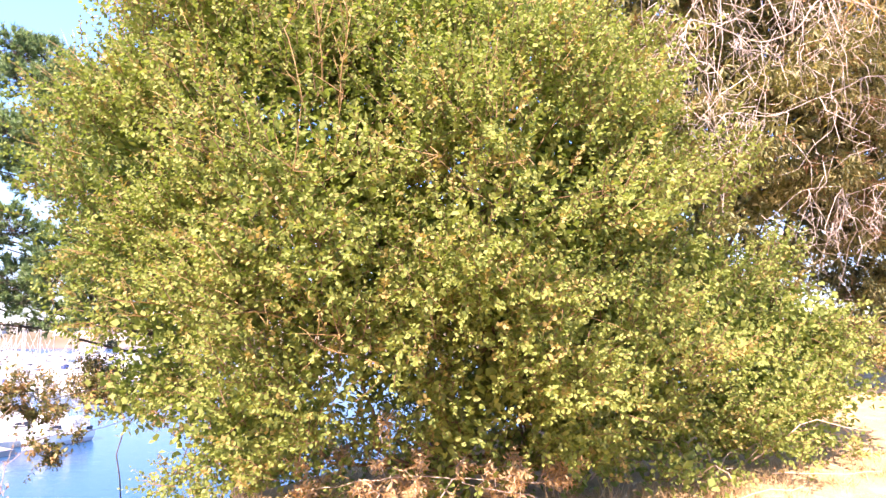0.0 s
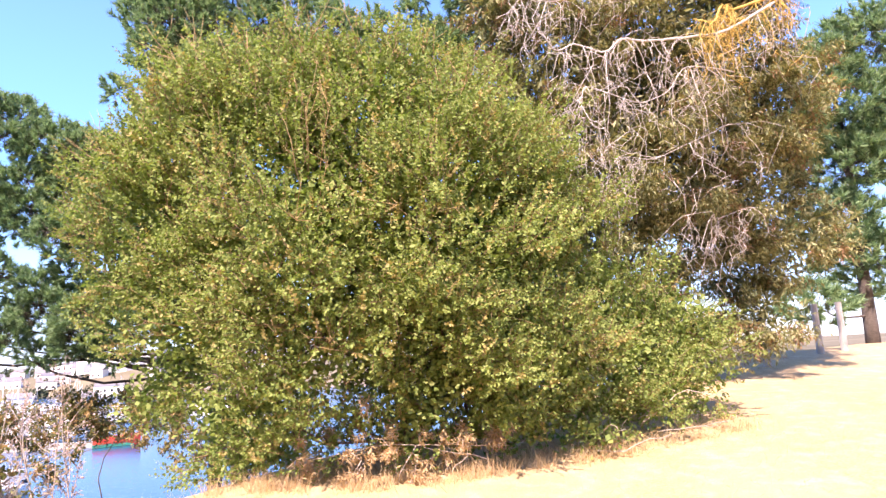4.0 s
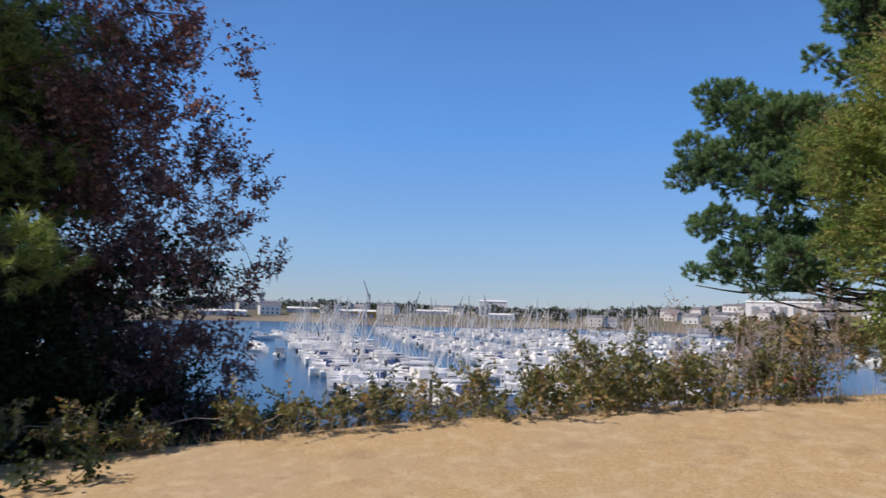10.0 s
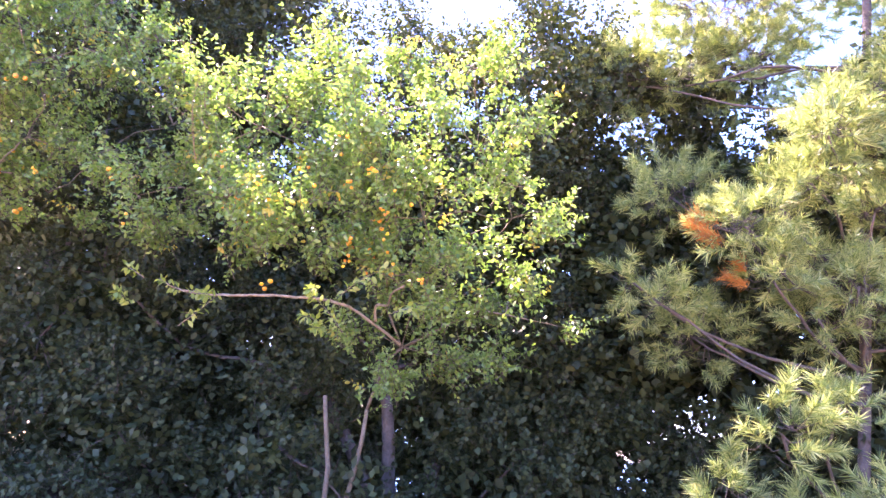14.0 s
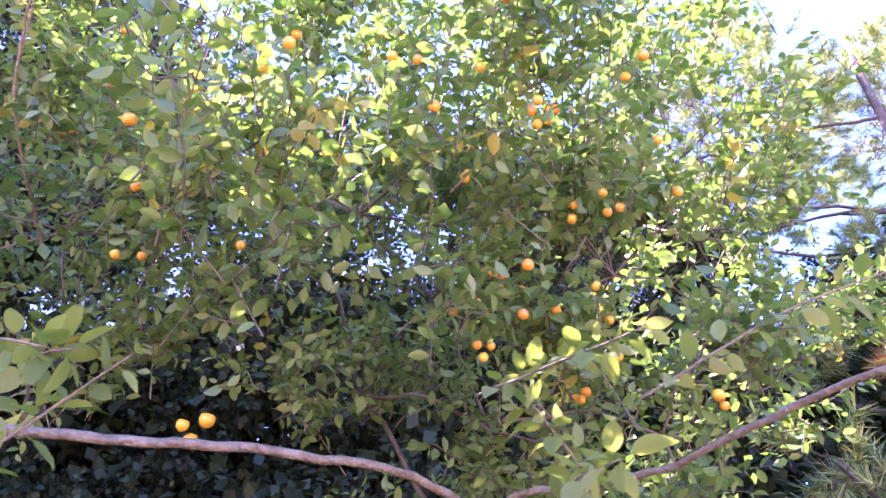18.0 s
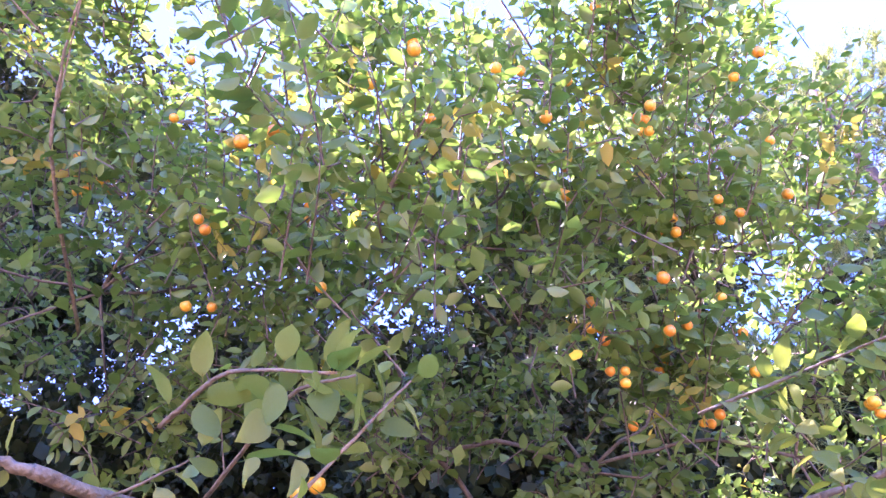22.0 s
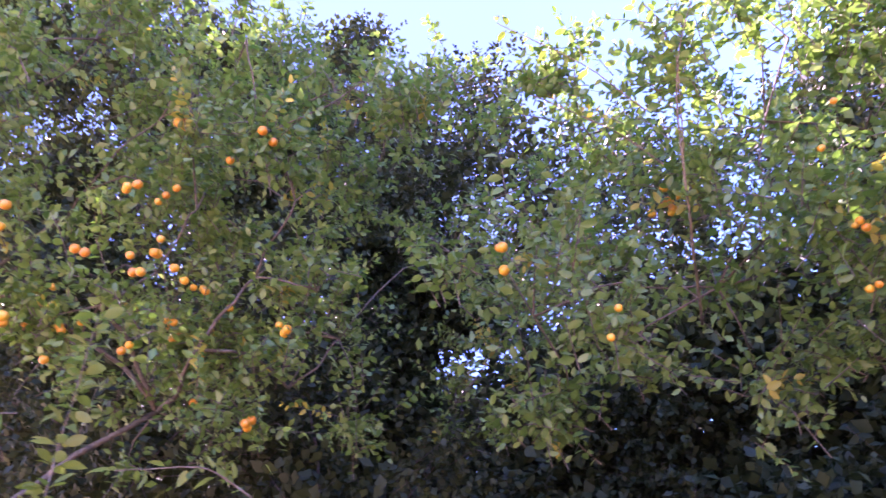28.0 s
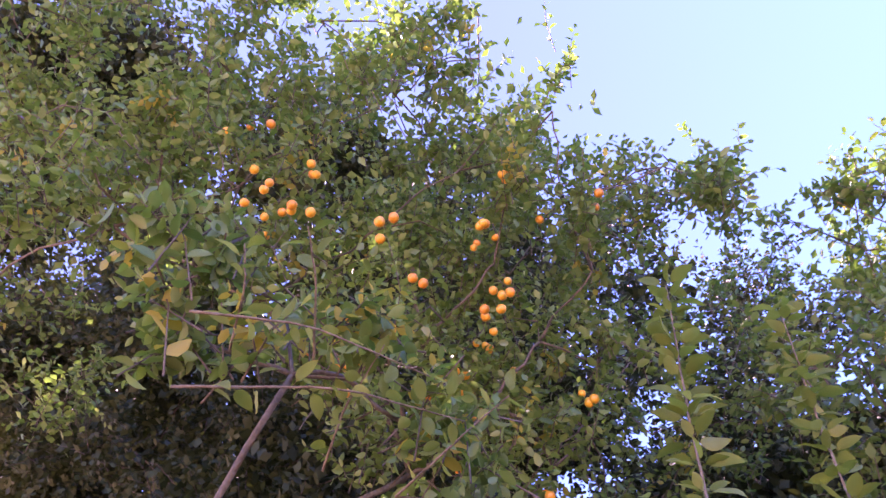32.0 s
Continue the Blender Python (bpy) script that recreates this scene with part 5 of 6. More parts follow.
def limb_along(tree, points, r0, r1, name="branch", mat=PLUM_BARK):
    p = np.array(points, float)
    t = np.linspace(0, len(p) - 1, 6 * len(p))
    smooth = np.stack([np.interp(t, np.arange(len(p)), p[:, k]) for k in range(3)], 1)
    for _ in range(3):
        smooth[1:-1] = (smooth[:-2] + smooth[1:-1] * 2 + smooth[2:]) / 4
    smooth[1:-1] += rng.normal(0, r0 * 0.18, smooth[1:-1].shape)
    rad = np.linspace(r0, r1, len(t)) * (1 + 0.12 * np.abs(np.sin(t * 7)))
    v, f = tube(smooth, rad, 7)
    child(name, mesh_from(name, v - np.array(tree.location), f, mat, True), tree)
    return smooth


def sprig(tree, points, count, size, r=0.0028):
    """A leafy twig: leaves alternate along it, tip leaves larger and upright."""
    line = limb_along(tree, points, r, r * 0.4, "twig")
    n = len(line)
    way = unit(np.gradient(line, axis=0))
    for k in range(count):
        i = min(n - 1, int(n * (0.12 + 0.88 * (k + 0.5) / count)))
        d = Vector(way[i])
        side = d.cross(Vector((0, 0, 1))).normalized()
        turn = k * 2.4 + rng.uniform(-0.5, 0.5)
        out = side * math.cos(turn) + side.cross(d) * math.sin(turn)
        fwd = (d * rng.uniform(0.2, 0.9) + out + Vector((0, 0, rng.uniform(-0.7, 0.15)))).normalized()
        up = (Vector((0, 0, 1)) + Vector(rng.normal(0, 0.5, 3))).normalized()
        y = up.cross(fwd).normalized()
        z = fwd.cross(y)
        s = size * rng.uniform(0.65, 1.2)
        m = Matrix((fwd, y, z)).transposed().to_4x4()
        m.translation = Vector(line[i]) + fwd * s * 0.22 - tree.location
        ob = child("leaf", BIG_LEAVES[rng.integers(4)], tree)
        ob.matrix_local = m @ Matrix.Scale(s, 4)


limb_along(plum_a, [(-5.026, -11.177, 1.723), (-5.182, -11.108, 1.735), (-5.324, -10.923, 1.778), (-5.424, -10.770, 1.817), (-5.650, -10.454, 1.874), (-5.827, -10.272, 1.852), (-6.295, -10.030, 1.674)], 0.009, 0.011)
sprig(plum_a, [(-5.026, -11.177, 1.723), (-4.988, -11.252, 1.738), (-4.972, -11.351, 1.779)], 22, 0.05, 0.007)
limb_along(plum_a, [(-6.037, -10.166, 1.799), (-5.951, -10.156, 1.917), (-5.703, -9.965, 1.880), (-5.460, -9.841, 1.849), (-5.129, -9.695, 1.872), (-4.794, -9.489, 1.862)], 0.011, 0.005)
sprig(plum_a, [(-6.001, -11.448, 2.949), (-5.648, -11.676, 3.071), (-5.477, -11.879, 3.286), (-5.362, -12.244, 3.606)], 44, 0.045, 0.006)
sprig(plum_a, [(-5.988, -11.758, 2.598), (-5.418, -11.707, 2.822), (-5.232, -11.667, 3.057), (-5.113, -11.618, 3.213)], 30, 0.045, 0.006)
SPRIGS_A = [
    ([(-5.046, -10.973, 1.691), (-4.803, -10.837, 1.692), (-4.774, -10.776, 1.687)], 16, 0.052),
    ([(-5.282, -11.289, 1.768), (-5.102, -11.100, 1.724), (-5.018, -10.982, 1.731)], 12, 0.05),
    ([(-5.090, -11.167, 1.581), (-5.010, -11.034, 1.581)], 9, 0.05),
    ([(-5.154, -10.284, 1.841), (-4.973, -10.183, 1.814), (-4.841, -10.084, 1.806)], 40, 0.046),
    ([(-5.165, -10.170, 1.633), (-4.969, -10.160, 1.645), (-4.853, -10.133, 1.628)], 24, 0.05),
    ([(-5.210, -10.225, 1.581), (-5.061, -10.138, 1.598), (-5.000, -10.075, 1.585)], 26, 0.05),
    ([(-4.656, -11.214, 1.555), (-4.560, -11.226, 1.583), (-4.509, -11.234, 1.593)], 34, 0.056),
    ([(-4.851, -10.969, 1.682), (-4.779, -10.897, 1.699), (-4.750, -10.790, 1.675)], 12, 0.046),
    ([(-5.085, -10.022, 1.820), (-4.944, -9.831, 1.913), (-4.825, -9.576, 1.987)], 34, 0.05),
    ([(-4.974, -9.620, 1.717), (-4.865, -9.494, 1.739), (-4.767, -9.376, 1.738)], 18, 0.055),
    ([(-5.318, -10.069, 1.606), (-5.127, -10.122, 1.719), (-5.073, -10.203, 1.790)], 28, 0.05),
    ([(-4.795, -10.961, 1.461), (-4.805, -10.833, 1.578), (-4.809, -10.726, 1.701)], 14, 0.05),
    ([(-5.332, -11.683, 2.932), (-5.113, -11.618, 3.213), (-4.971, -11.484, 3.419)], 18, 0.05),
    ([(-5.268, -11.765, 3.146), (-5.071, -11.926, 3.262), (-4.846, -12.195, 3.383)], 20, 0.045),
    ([(-4.712, -11.240, 1.732), (-4.714, -11.356, 1.778), (-4.747, -11.433, 1.798)], 16, 0.05),
    ([(-5.773, -10.275, 3.401), (-5.578, -10.386, 3.635), (-5.408, -10.431, 3.834)], 16, 0.05),
    ([(-5.832, -9.956, 3.149), (-5.645, -9.790, 3.348), (-5.440, -9.562, 3.560)], 20, 0.05),
]
for pts, count, size in SPRIGS_A:
    sprig(plum_a, pts, count, size)
SPRIGS_B = [
    ([(-4.110, -13.245, 1.300), (-4.085, -13.240, 1.640), (-4.070, -13.220, 1.920)], 96, 0.044),
    ([(-4.320, -13.010, 1.350), (-4.285, -13.010, 1.720), (-4.265, -12.995, 2.000)], 92, 0.044),
    ([(-4.330, -13.960, 1.780), (-4.238, -13.893, 1.860), (-4.100, -13.760, 1.900)], 8, 0.045),
    ([(-4.002, -14.033, 1.852), (-3.899, -13.965, 1.905), (-3.841, -13.955, 1.963)], 7, 0.06),
    ([(-3.869, -14.035, 1.831), (-3.954, -13.841, 1.838), (-4.125, -13.667, 1.828)], 14, 0.05),
    ([(-3.951, -14.082, 1.736), (-4.048, -13.806, 1.767), (-4.245, -13.630, 1.806)], 14, 0.05),
    ([(-4.070, -13.889, 1.856), (-3.929, -13.838, 1.921), (-3.847, -13.836, 1.989)], 7, 0.055),
    ([(-4.349, -13.796, 1.718), (-4.288, -13.632, 1.816), (-4.259, -13.544, 1.865)], 12, 0.05),
    ([(-4.876, -13.004, 1.785), (-4.768, -13.083, 1.850), (-4.676, -13.297, 1.841)], 10, 0.055),
]
for pts, count, size in SPRIGS_B:
    sprig(plum_b, pts, count, size)

# ---- dead limbs on the cypress, hung with lichen ----
def dead_web(tree, start, path, drops, reach, mat=DEAD, r=0.022):
    knots = [np.array(start)]
    for q in path:
        q = np.array(q)
        for f in (0.35, 0.7):
            knots.append(knots[-1] + (q - knots[-1]) * f + rng.normal(0, 0.11, 3))
        knots.append(q)
    line = limb_along(tree, knots, r, r * 0.35, "dead_limb", mat)
    pieces = []
    for _ in range(drops):
        p = line[rng.integers(4, len(line))]
        for _ in range(rng.integers(1, 4)):
            q = p + rng.normal(0, 0.17, 3) * reach + np.array((0, 0, -rng.uniform(0.2, 1.0))) * reach
            pieces.append(bough(p, q, rng.uniform(0.0025, 0.0065), 0.002, 8, rng.uniform(-0.2, 0.25), 0.17, 4))
            for _ in range(3):
                s = p + (q - p) * rng.uniform(0.3, 0.9)
                pieces.append(bough(s, s + rng.normal(0, 0.14, 3) * reach + (0, 0, -0.12 * reach), 0.004, 0.0015, 5, 0.0, 0.25, 3))
    v, f = joined(pieces)
    child("dead_twig", mesh_from("dead_twig", v - np.array(tree.location), f, mat), tree, kind="stuff")


dead_web(cypress, (5.884, 5.033, 6.297), [(4.153, 4.354, 5.311), (2.882, 4.129, 5.001), (2.083, 3.889, 5.142)], 26, 1.2, r=0.018)
dead_web(cypress, (4.984, 5.112, 5.171), [(3.768, 4.522, 4.656), (2.627, 4.257, 4.663), (1.794, 4.218, 4.235)], 20, 1.1, r=0.007)
dead_web(cypress, (5.789, 5.755, 4.508), [(4.481, 4.901, 4.249), (3.160, 4.674, 3.909), (2.449, 4.615, 3.684)], 16, 1.0, r=0.006)
dead_web(cypress, (5.782, 5.951, 3.425), [(4.559, 5.290, 3.295), (3.571, 5.108, 2.966)], 14, 0.9, r=0.006)
dead_web(cypress, (5.585, 5.019, 6.143), [(4.731, 4.557, 5.770), (4.085, 4.307, 5.515)], 34, 0.9, LICHEN, 0.02)
dead_web(cypress, (4.013, 5.063, 6.949), [(2.758, 4.632, 6.090), (1.854, 4.469, 5.727)], 18, 0.9, r=0.008)


# ---- bramble, slope scrub, dry weeds and turf along the edge ----
broadleaf("bramble_hedge", "low bramble hedge along the edge of the bluff", BRAMBLE, base_at(-3.6, 0.2), BRAMBLE_LEAF, WEED, 70, 12, 0.055, 0.012, 5, 0.28,
          lean=LEAF_LEAN, second=TAN_LEAF, share=0.14, category="hedge", limb_r=0.008, inner=0.2, bend=0.2, wild=0.2, gap=-0.9, swell=0.5, leafw=1.2, clumps=10, clump=0.16, core=40, core_scale=1.3)
broadleaf("slope_scrub", "dark scrub on the slope below the lawn", SLOPE, base_at(*np.mean(SLOPE, 0)[:2]), BRAMBLE_LEAF, BARK, 50, 12, 0.06, 0.012, 3, 0.28,
          lean=LEAF_LEAN, wild=0.15, clumps=9, clump=0.18, core=30, second=TAN_LEAF, share=0.3, category="shrub", limb_r=0.01, inner=0.2)


def dry_weed(x, y, h):
    """A dry dock: a stem, side stems that carry seed clusters, a few dead leaves."""
    z = on_land(x, y)
    w = thing("dry_weed", "dead brown dock with seed heads, rooted at the lawn's edge", "weed", (x, y, z), "dry weeds on the edge")
    lean = rng.normal(0, 0.1, 2) * h
    top = np.array((lean[0], lean[1], h))
    v, f = bough((0, 0, -0.03), top, 0.006, 0.002, 8, 0.0, 0.03, 4)
    child("stem", mesh_from("stem", v, f, WEED), w)
    pieces, heads = [], []
    for k in range(rng.integers(8, 14)):
        s = rng.uniform(0.35, 1.0)
        p = top * s
        q = p + np.array((*rng.normal(0, 0.11, 2), rng.uniform(0.05, 0.22))) * h
        pieces.append(bough(p, q, 0.0024, 0.0012, 5, 0.05, 0.05, 3))
        c = p + (q - p) * rng.random((7, 1)) * 1.05 + rng.normal(0, 0.012, (7, 3))
        heads.append(c)
    v, f = joined(pieces)
    child("side_stem", mesh_from("side_stem", v, f, WEED), w, kind="stuff")
    c = np.vstack(heads)
    v, f = leaf_cloud(c, rng.normal(0, 1, c.shape), 0.02, LEAF_LEAN, 1.5, 0.2)
    child("seed_head", mesh_from("seed_head", v, f, SEED), w, kind="stuff")
    c = top * rng.uniform(0.05, 0.6, (7, 1)) + rng.normal(0, 0.02, (7, 3))
    v, f = leaf_cloud(c, rng.normal(0, 1, c.shape) + (0, 0, -0.6), 0.06, LEAF_MID, 0.5, 0.3)
    child("dead_leaf", mesh_from("dead_leaf", v, f, WEED), w, kind="stuff")


for k in range(30):
    x = min(rng.choice((-3.0, -2.7, -2.5, -2.3, -2.1)) + rng.normal(0, 0.15), -1.95)
    y = float(np.interp(x, EDGE_X, EDGE_Y)) + rng.uniform(-0.1, 0.7)
    dry_weed(x, y, rng.uniform(0.45, 1.1))


def turf(name, count, xs, ys, h, mat, label, spread=0.008, inside=True, foot=None):
    """Blades over the lawn, in a band along the brink, or along a line: foot gives its ends' x, y."""
    x, y = rng.uniform(*xs, count), rng.uniform(*ys, count)
    edge = np.interp(x, EDGE_X, EDGE_Y)
    ok = (y < edge + 0.5) if inside else (np.abs(y - edge - 0.25) < 0.45)
    if foot:
        y = np.interp(x, foot[0], foot[1]) + np.abs(rng.normal(0, 0.22, count)) * rng.choice((-0.35, 1.0), count)
        ok = unevenness(np.stack([x, y, 0 * x], 1), 0.5, 3) > -0.35
    x, y = x[ok], y[ok]
    n = len(x)
    root = np.stack([x, y, land(x, y) - 0.005], 1)
    hh = h * rng.uniform(0.4, 1.3, n)
    tip = root + np.stack([*rng.normal(0, spread + 0.25 * h, (2, n)), hh], 1)
    a = rng.uniform(0, 6.28, n)
    side = np.stack([np.cos(a), np.sin(a), 0 * a], 1) * (0.0011 + 0.012 * hh[:, None])
    v = np.stack([root - side, root + side, tip], 1).reshape(-1, 3)
    tagged(new(name, mesh_from(name, v, np.arange(len(v)).reshape(-1, 3), mat)), label, "grass", kind="stuff")


turf("lawn_grass", 190000, (-5, 6), (-6.5, 5.5), 0.026, STRAW, "short parched straw-coloured grass on the lawn", 0.028)
turf("rough_grass", 30000, (-6, 3), (-5, 6), 0.12, STRAW, "long dry grass fringing the bluff's edge", 0.03, False)


turf("bush_foot_grass", 4200, (-1.3, 3.9), (2, 4), 0.14, STRAW, "tall dry grass and stalks along the foot of the bush", 0.04, foot=((-1.3, 0.2, 2.0, 3.9), (2.7, 2.45, 2.95, 3.75)))


def dead_sticks():
    t = thing("dead_branch_pile", "grey dead branches lying under the bush", "branches", base_at(2.2, 3.2))
    b = np.array(t.location)
    for k in range(16):
        x = rng.uniform(0.9, 3.7)
        y = 2.75 + 0.36 * (x - 0.9) + rng.uniform(-0.1, 0.5)
        z = on_land(x, y)
        p = np.array((x, y, z + rng.uniform(0, 0.25)))
        q = p + (rng.uniform(-0.8, 0.9), rng.uniform(-0.7, 0.3), rng.uniform(-0.05, 0.25))
        q[2] = max(q[2], on_land(q[0], q[1]) + 0.01)
        v, f = bough(p, q, rng.uniform(0.004, 0.009), 0.003, 7, 0.06, 0.08, 5)
        child("stick", mesh_from("stick", v - b, f, WEED), t)


dead_sticks()


def fence_post(x, y):
    bm = bmesh.new()
    bmesh.ops.create_cone(bm, cap_ends=True, segments=10, radius1=0.07, radius2=0.06, depth=1.0, matrix=Matrix.Translation((0, 0, 0.45)))
    t = thing("fence_post", "short weathered wooden post at the lawn's edge", "post", base_at(x, y), "wooden posts")
    part("post", bm, PLANK, t)


for x, y in ((8.3, 9.2), (9.0, 9.5), (6.6, 8.1)):
    fence_post(x, y)


# ---- the marina ----
def loft(sections):
    """A skin through rings of equal size, closed at both ends."""
    bm = bmesh.new()
    rings = [[bm.verts.new(p) for p in ring] for ring in sections]
    for a, b in zip(rings[:-1], rings[1:]):
        for i in range(len(a)):
            k = (i + 1) % len(a)
            bm.faces.new((a[i], a[k], b[k], b[i]))
    bm.faces.new(rings[0][::-1])
    bm.faces.new(rings[-1])
    bmesh.ops.recalc_face_normals(bm, faces=bm.faces)
    return bm


def hull_bm(length, beam, free, sheer=0.25, transom=0.8):
    """A hull afloat: full amidships, fine at the bow, deck edge rising forward."""
    rings = []
    for s in np.linspace(0, 1, 9):
        w = beam / 2 * (transom + (1 - transom) * math.sin(math.pi * min(s * 1.25, 0.5) * 1.0)) if s < 0.45 else beam / 2 * max(0.02, 1 - ((s - 0.45) / 0.55) ** 2.2)
        z = free + sheer * s * s
        x = (s - 0.5) * length
        rake = 0.12 * length * max(0, s - 0.8)
        rings.append([(x + rake, -w, z), (x + rake * 0.5, -w * 0.93, z * 0.45), (x, -w * 0.6, -0.12), (x, 0, -0.3), (x, w * 0.6, -0.12), (x + rake * 0.5, w * 0.93, z * 0.45), (x + rake, w, z)])
    return loft(rings)


def slab(x0, x1, w0, w1, z0, z1, taper=0.8):
    """A tapered deckhouse, between stations x0 (aft) and x1."""
    def ring(x, w, low, high):
        return [(x, -w, low), (x, -w * taper, high), (x, w * taper, high), (x, w, low)]
    m = (x0 + x1) / 2
    return loft([ring(x0, w0, z0, z1), ring(m, (w0 + w1) / 2, z0, z1), ring(x1 - 0.2 * (x1 - x0), w1 * 1.05, z0, z1 * 0.98), ring(x1, w1, z0, z0 + (z1 - z0) * 0.25)])


def rod(a, b, r0, r1, sides=6):
    bm = bmesh.new()
    a, b = Vector(a), Vector(b)
    d = b - a
    m = Matrix.Translation((a + b) / 2) @ d.to_track_quat("Z", "Y").to_matrix().to_4x4()
    bmesh.ops.create_cone(bm, cap_ends=True, segments=sides, radius1=r0, radius2=r1, depth=d.length, matrix=m)
    return bm


def sailboat(length, mast, cover, hood):
    s = length / 8
    t = thing("sailing_yacht", "white sailing yacht with bare mast moored at a pontoon", "boat", (0, 0, -40), "yachts in the marina")
    part("hull", hull_bm(length, 2.7 * s, 0.95 * s), WHITE, t)
    part("deck", slab(-3.6 * s, 3.3 * s, 1.05 * s, 0.45 * s, 0.9 * s, 1.12 * s, 0.95), CREAM, t)
    cabin = part("cabin", slab(-0.9 * s, 2.2 * s, 0.85 * s, 0.45 * s, 1.05 * s, 1.55 * s, 0.75), WHITE, t)
    for side in (-1, 1):
        bm = bmesh.new()
        bmesh.ops.create_cube(bm, size=1, matrix=Matrix.Translation((0.4 * s, side * 0.77 * s, 1.3 * s)) @ Matrix.Diagonal((2.0 * s, 0.08, 0.24 * s, 1)))
        part("window", bm, DARK_GLASS, cabin)
    part("spray_hood", slab(-1.9 * s, -0.8 * s, 0.8 * s, 0.75 * s, 1.1 * s, 1.85 * s, 0.75), hood, t, "canvas spray hood")
    # flat dark slab on the deck, drawn for the shade inside the cockpit
    part("cockpit_well", slab(-3.4 * s, -2.0 * s, 0.6 * s, 0.6 * s, 1.1 * s, 1.14 * s, 0.98), DARK_GLASS, t)
    part("mast", rod((0.5 * s, 0, 1.2 * s), (0.4 * s, 0, mast), 0.09, 0.06), ALLOY, t)
    part("boom", rod((0.4 * s, 0, 2.0 * s), (-2.9 * s, 0, 2.05 * s), 0.06, 0.05), ALLOY, t)
    part("sail_cover", rod((0.3 * s, 0, 2.18 * s), (-2.7 * s, 0, 2.15 * s), 0.2 * s, 0.1 * s, 8), cover, t, "furled sail under canvas")
    part("forestay", rod((4.1 * s, 0, 1.2 * s), (0.45 * s, 0, mast * 0.97), 0.05, 0.03, 4), CREAM, t)
    part("spreader", rod((0.42 * s, -0.6 * s, mast * 0.6), (0.42 * s, 0.6 * s, mast * 0.6), 0.03, 0.03, 4), ALLOY, t)
    return t


def motorboat(length, canopy):
    s = length / 7
    t = thing("motor_cruiser", "white motor cruiser with dark windscreen moored at a pontoon", "boat", (0, 0, -40), "motor boats in the marina")
    part("hull", hull_bm(length, 2.6 * s, 1.05 * s, 0.4, 0.92), WHITE, t)
    cabin = part("cabin", slab(-1.8 * s, 2.0 * s, 1.0 * s, 0.6 * s, 1.1 * s, 2.1 * s, 0.8), WHITE, t)
    part("windscreen", slab(0.2 * s, 1.5 * s, 0.9 * s, 0.66 * s, 1.62 * s, 1.98 * s, 0.86), DARK_GLASS, cabin)
    part("canopy", slab(-3.0 * s, -0.6 * s, 1.0 * s, 0.95 * s, 1.5 * s, 2.45 * s, 0.8), canopy, t, "canvas cockpit cover")
    part("rail", rod((3.3 * s, 0.1, 1.9 * s), (0.8 * s, 1.1 * s, 1.75 * s), 0.03, 0.03, 4), ALLOY, t)
    part("engine", slab(-4.0 * s, -3.5 * s, 0.25 * s, 0.2 * s, 0.5 * s, 1.4 * s), DARK_GLASS, t, "black outboard engine")
    return t


SAIL_KINDS = [sailboat(8.0, 9.6, CANVAS_GREY, CANVAS_BLUE), sailboat(9.4, 11.6, CREAM, CANVAS_GREY), sailboat(10.6, 13.2, CANVAS_GREY, CANVAS_BLUE)]
MOTOR_KINDS = [motorboat(7.2, CANVAS_GREY), motorboat(8.6, CREAM), motorboat(6.4, WHITE)]


def moor(kinds, x, y, heading):
    k = kinds[rng.integers(len(kinds))]
    return copy_thing(k, pose(x, y, WATER, rng.uniform(-1.5, 1.5), 0, heading + rng.uniform(-9, 9)))


def pontoon(x, y, heading, length, sail_share, gap=4.0, sides=(1, -1), thin=1.0):
    """A walkway on piles with boats nose-in on its sides."""
    t = thing("pontoon", "grey plank pontoon on dark piles", "pontoon", (x, y, WATER), "pontoons of the marina")
    t.rotation_euler = (0, 0, radians(heading))
    bm = bmesh.new()
    bmesh.ops.create_cube(bm, size=1, matrix=Matrix.Translation((length / 2, 0, 0.25)) @ Matrix.Diagonal((length, 2.0, 0.5, 1)))
    part("deck", bm, PLANK, t)
    for k in range(int(length / 26) + 1):
        part("mooring_post", rod((k * 26, 1.3, -2), (k * 26, 1.3, 3.4), 0.22, 0.2, 8), POST, t)
    d = Vector((math.cos(radians(heading)), math.sin(radians(heading))))
    n = Vector((-d.y, d.x))
    for side in sides:
        s = 2.0
        while s < length:
            if rng.random() < thin:
                p = Vector((x, y)) + d * s + n * side * (5.6 + rng.uniform(-1.0, 1.0))
                kinds = SAIL_KINDS if rng.random() < sail_share else MOTOR_KINDS
                moor(kinds, p.x, p.y, heading + 90 * side + (180 if rng.random() < 0.35 else 0))
            s += gap * rng.uniform(0.85, 1.1)


pontoon(-57, 42, 157, 175, 0.75, 3.0)
pontoon(-70, 84, 155, 190, 0.35, 3.2)
pontoon(-62, 118, 153, 190, 0.35, 3.5, thin=0.95)
pontoon(-70, 158, 151, 180, 0.3, 4.8, thin=0.9)
pontoon(-80, 205, 149, 170, 0.3, 5.8, thin=0.7)
pontoon(-30, 150, 120, 60, 0.3, 5, sides=(1,))
pontoon(-42, 60, 152, 42, 0.25, 3.4)
pontoon(-120, 10, 160, 130, 0.4, 8.0, thin=0.75)
for x, y, h in ((-148, 60, 20), (-200, 84, 70), (-214, 96, 20), (-128, 56, 150)):
    moor(MOTOR_KINDS, x, y, h)
for k in SAIL_KINDS + MOTOR_KINDS:
    k.location = (-62 - 9 * rng.random(), 60 + 10 * len(k.name) % 9, WATER)
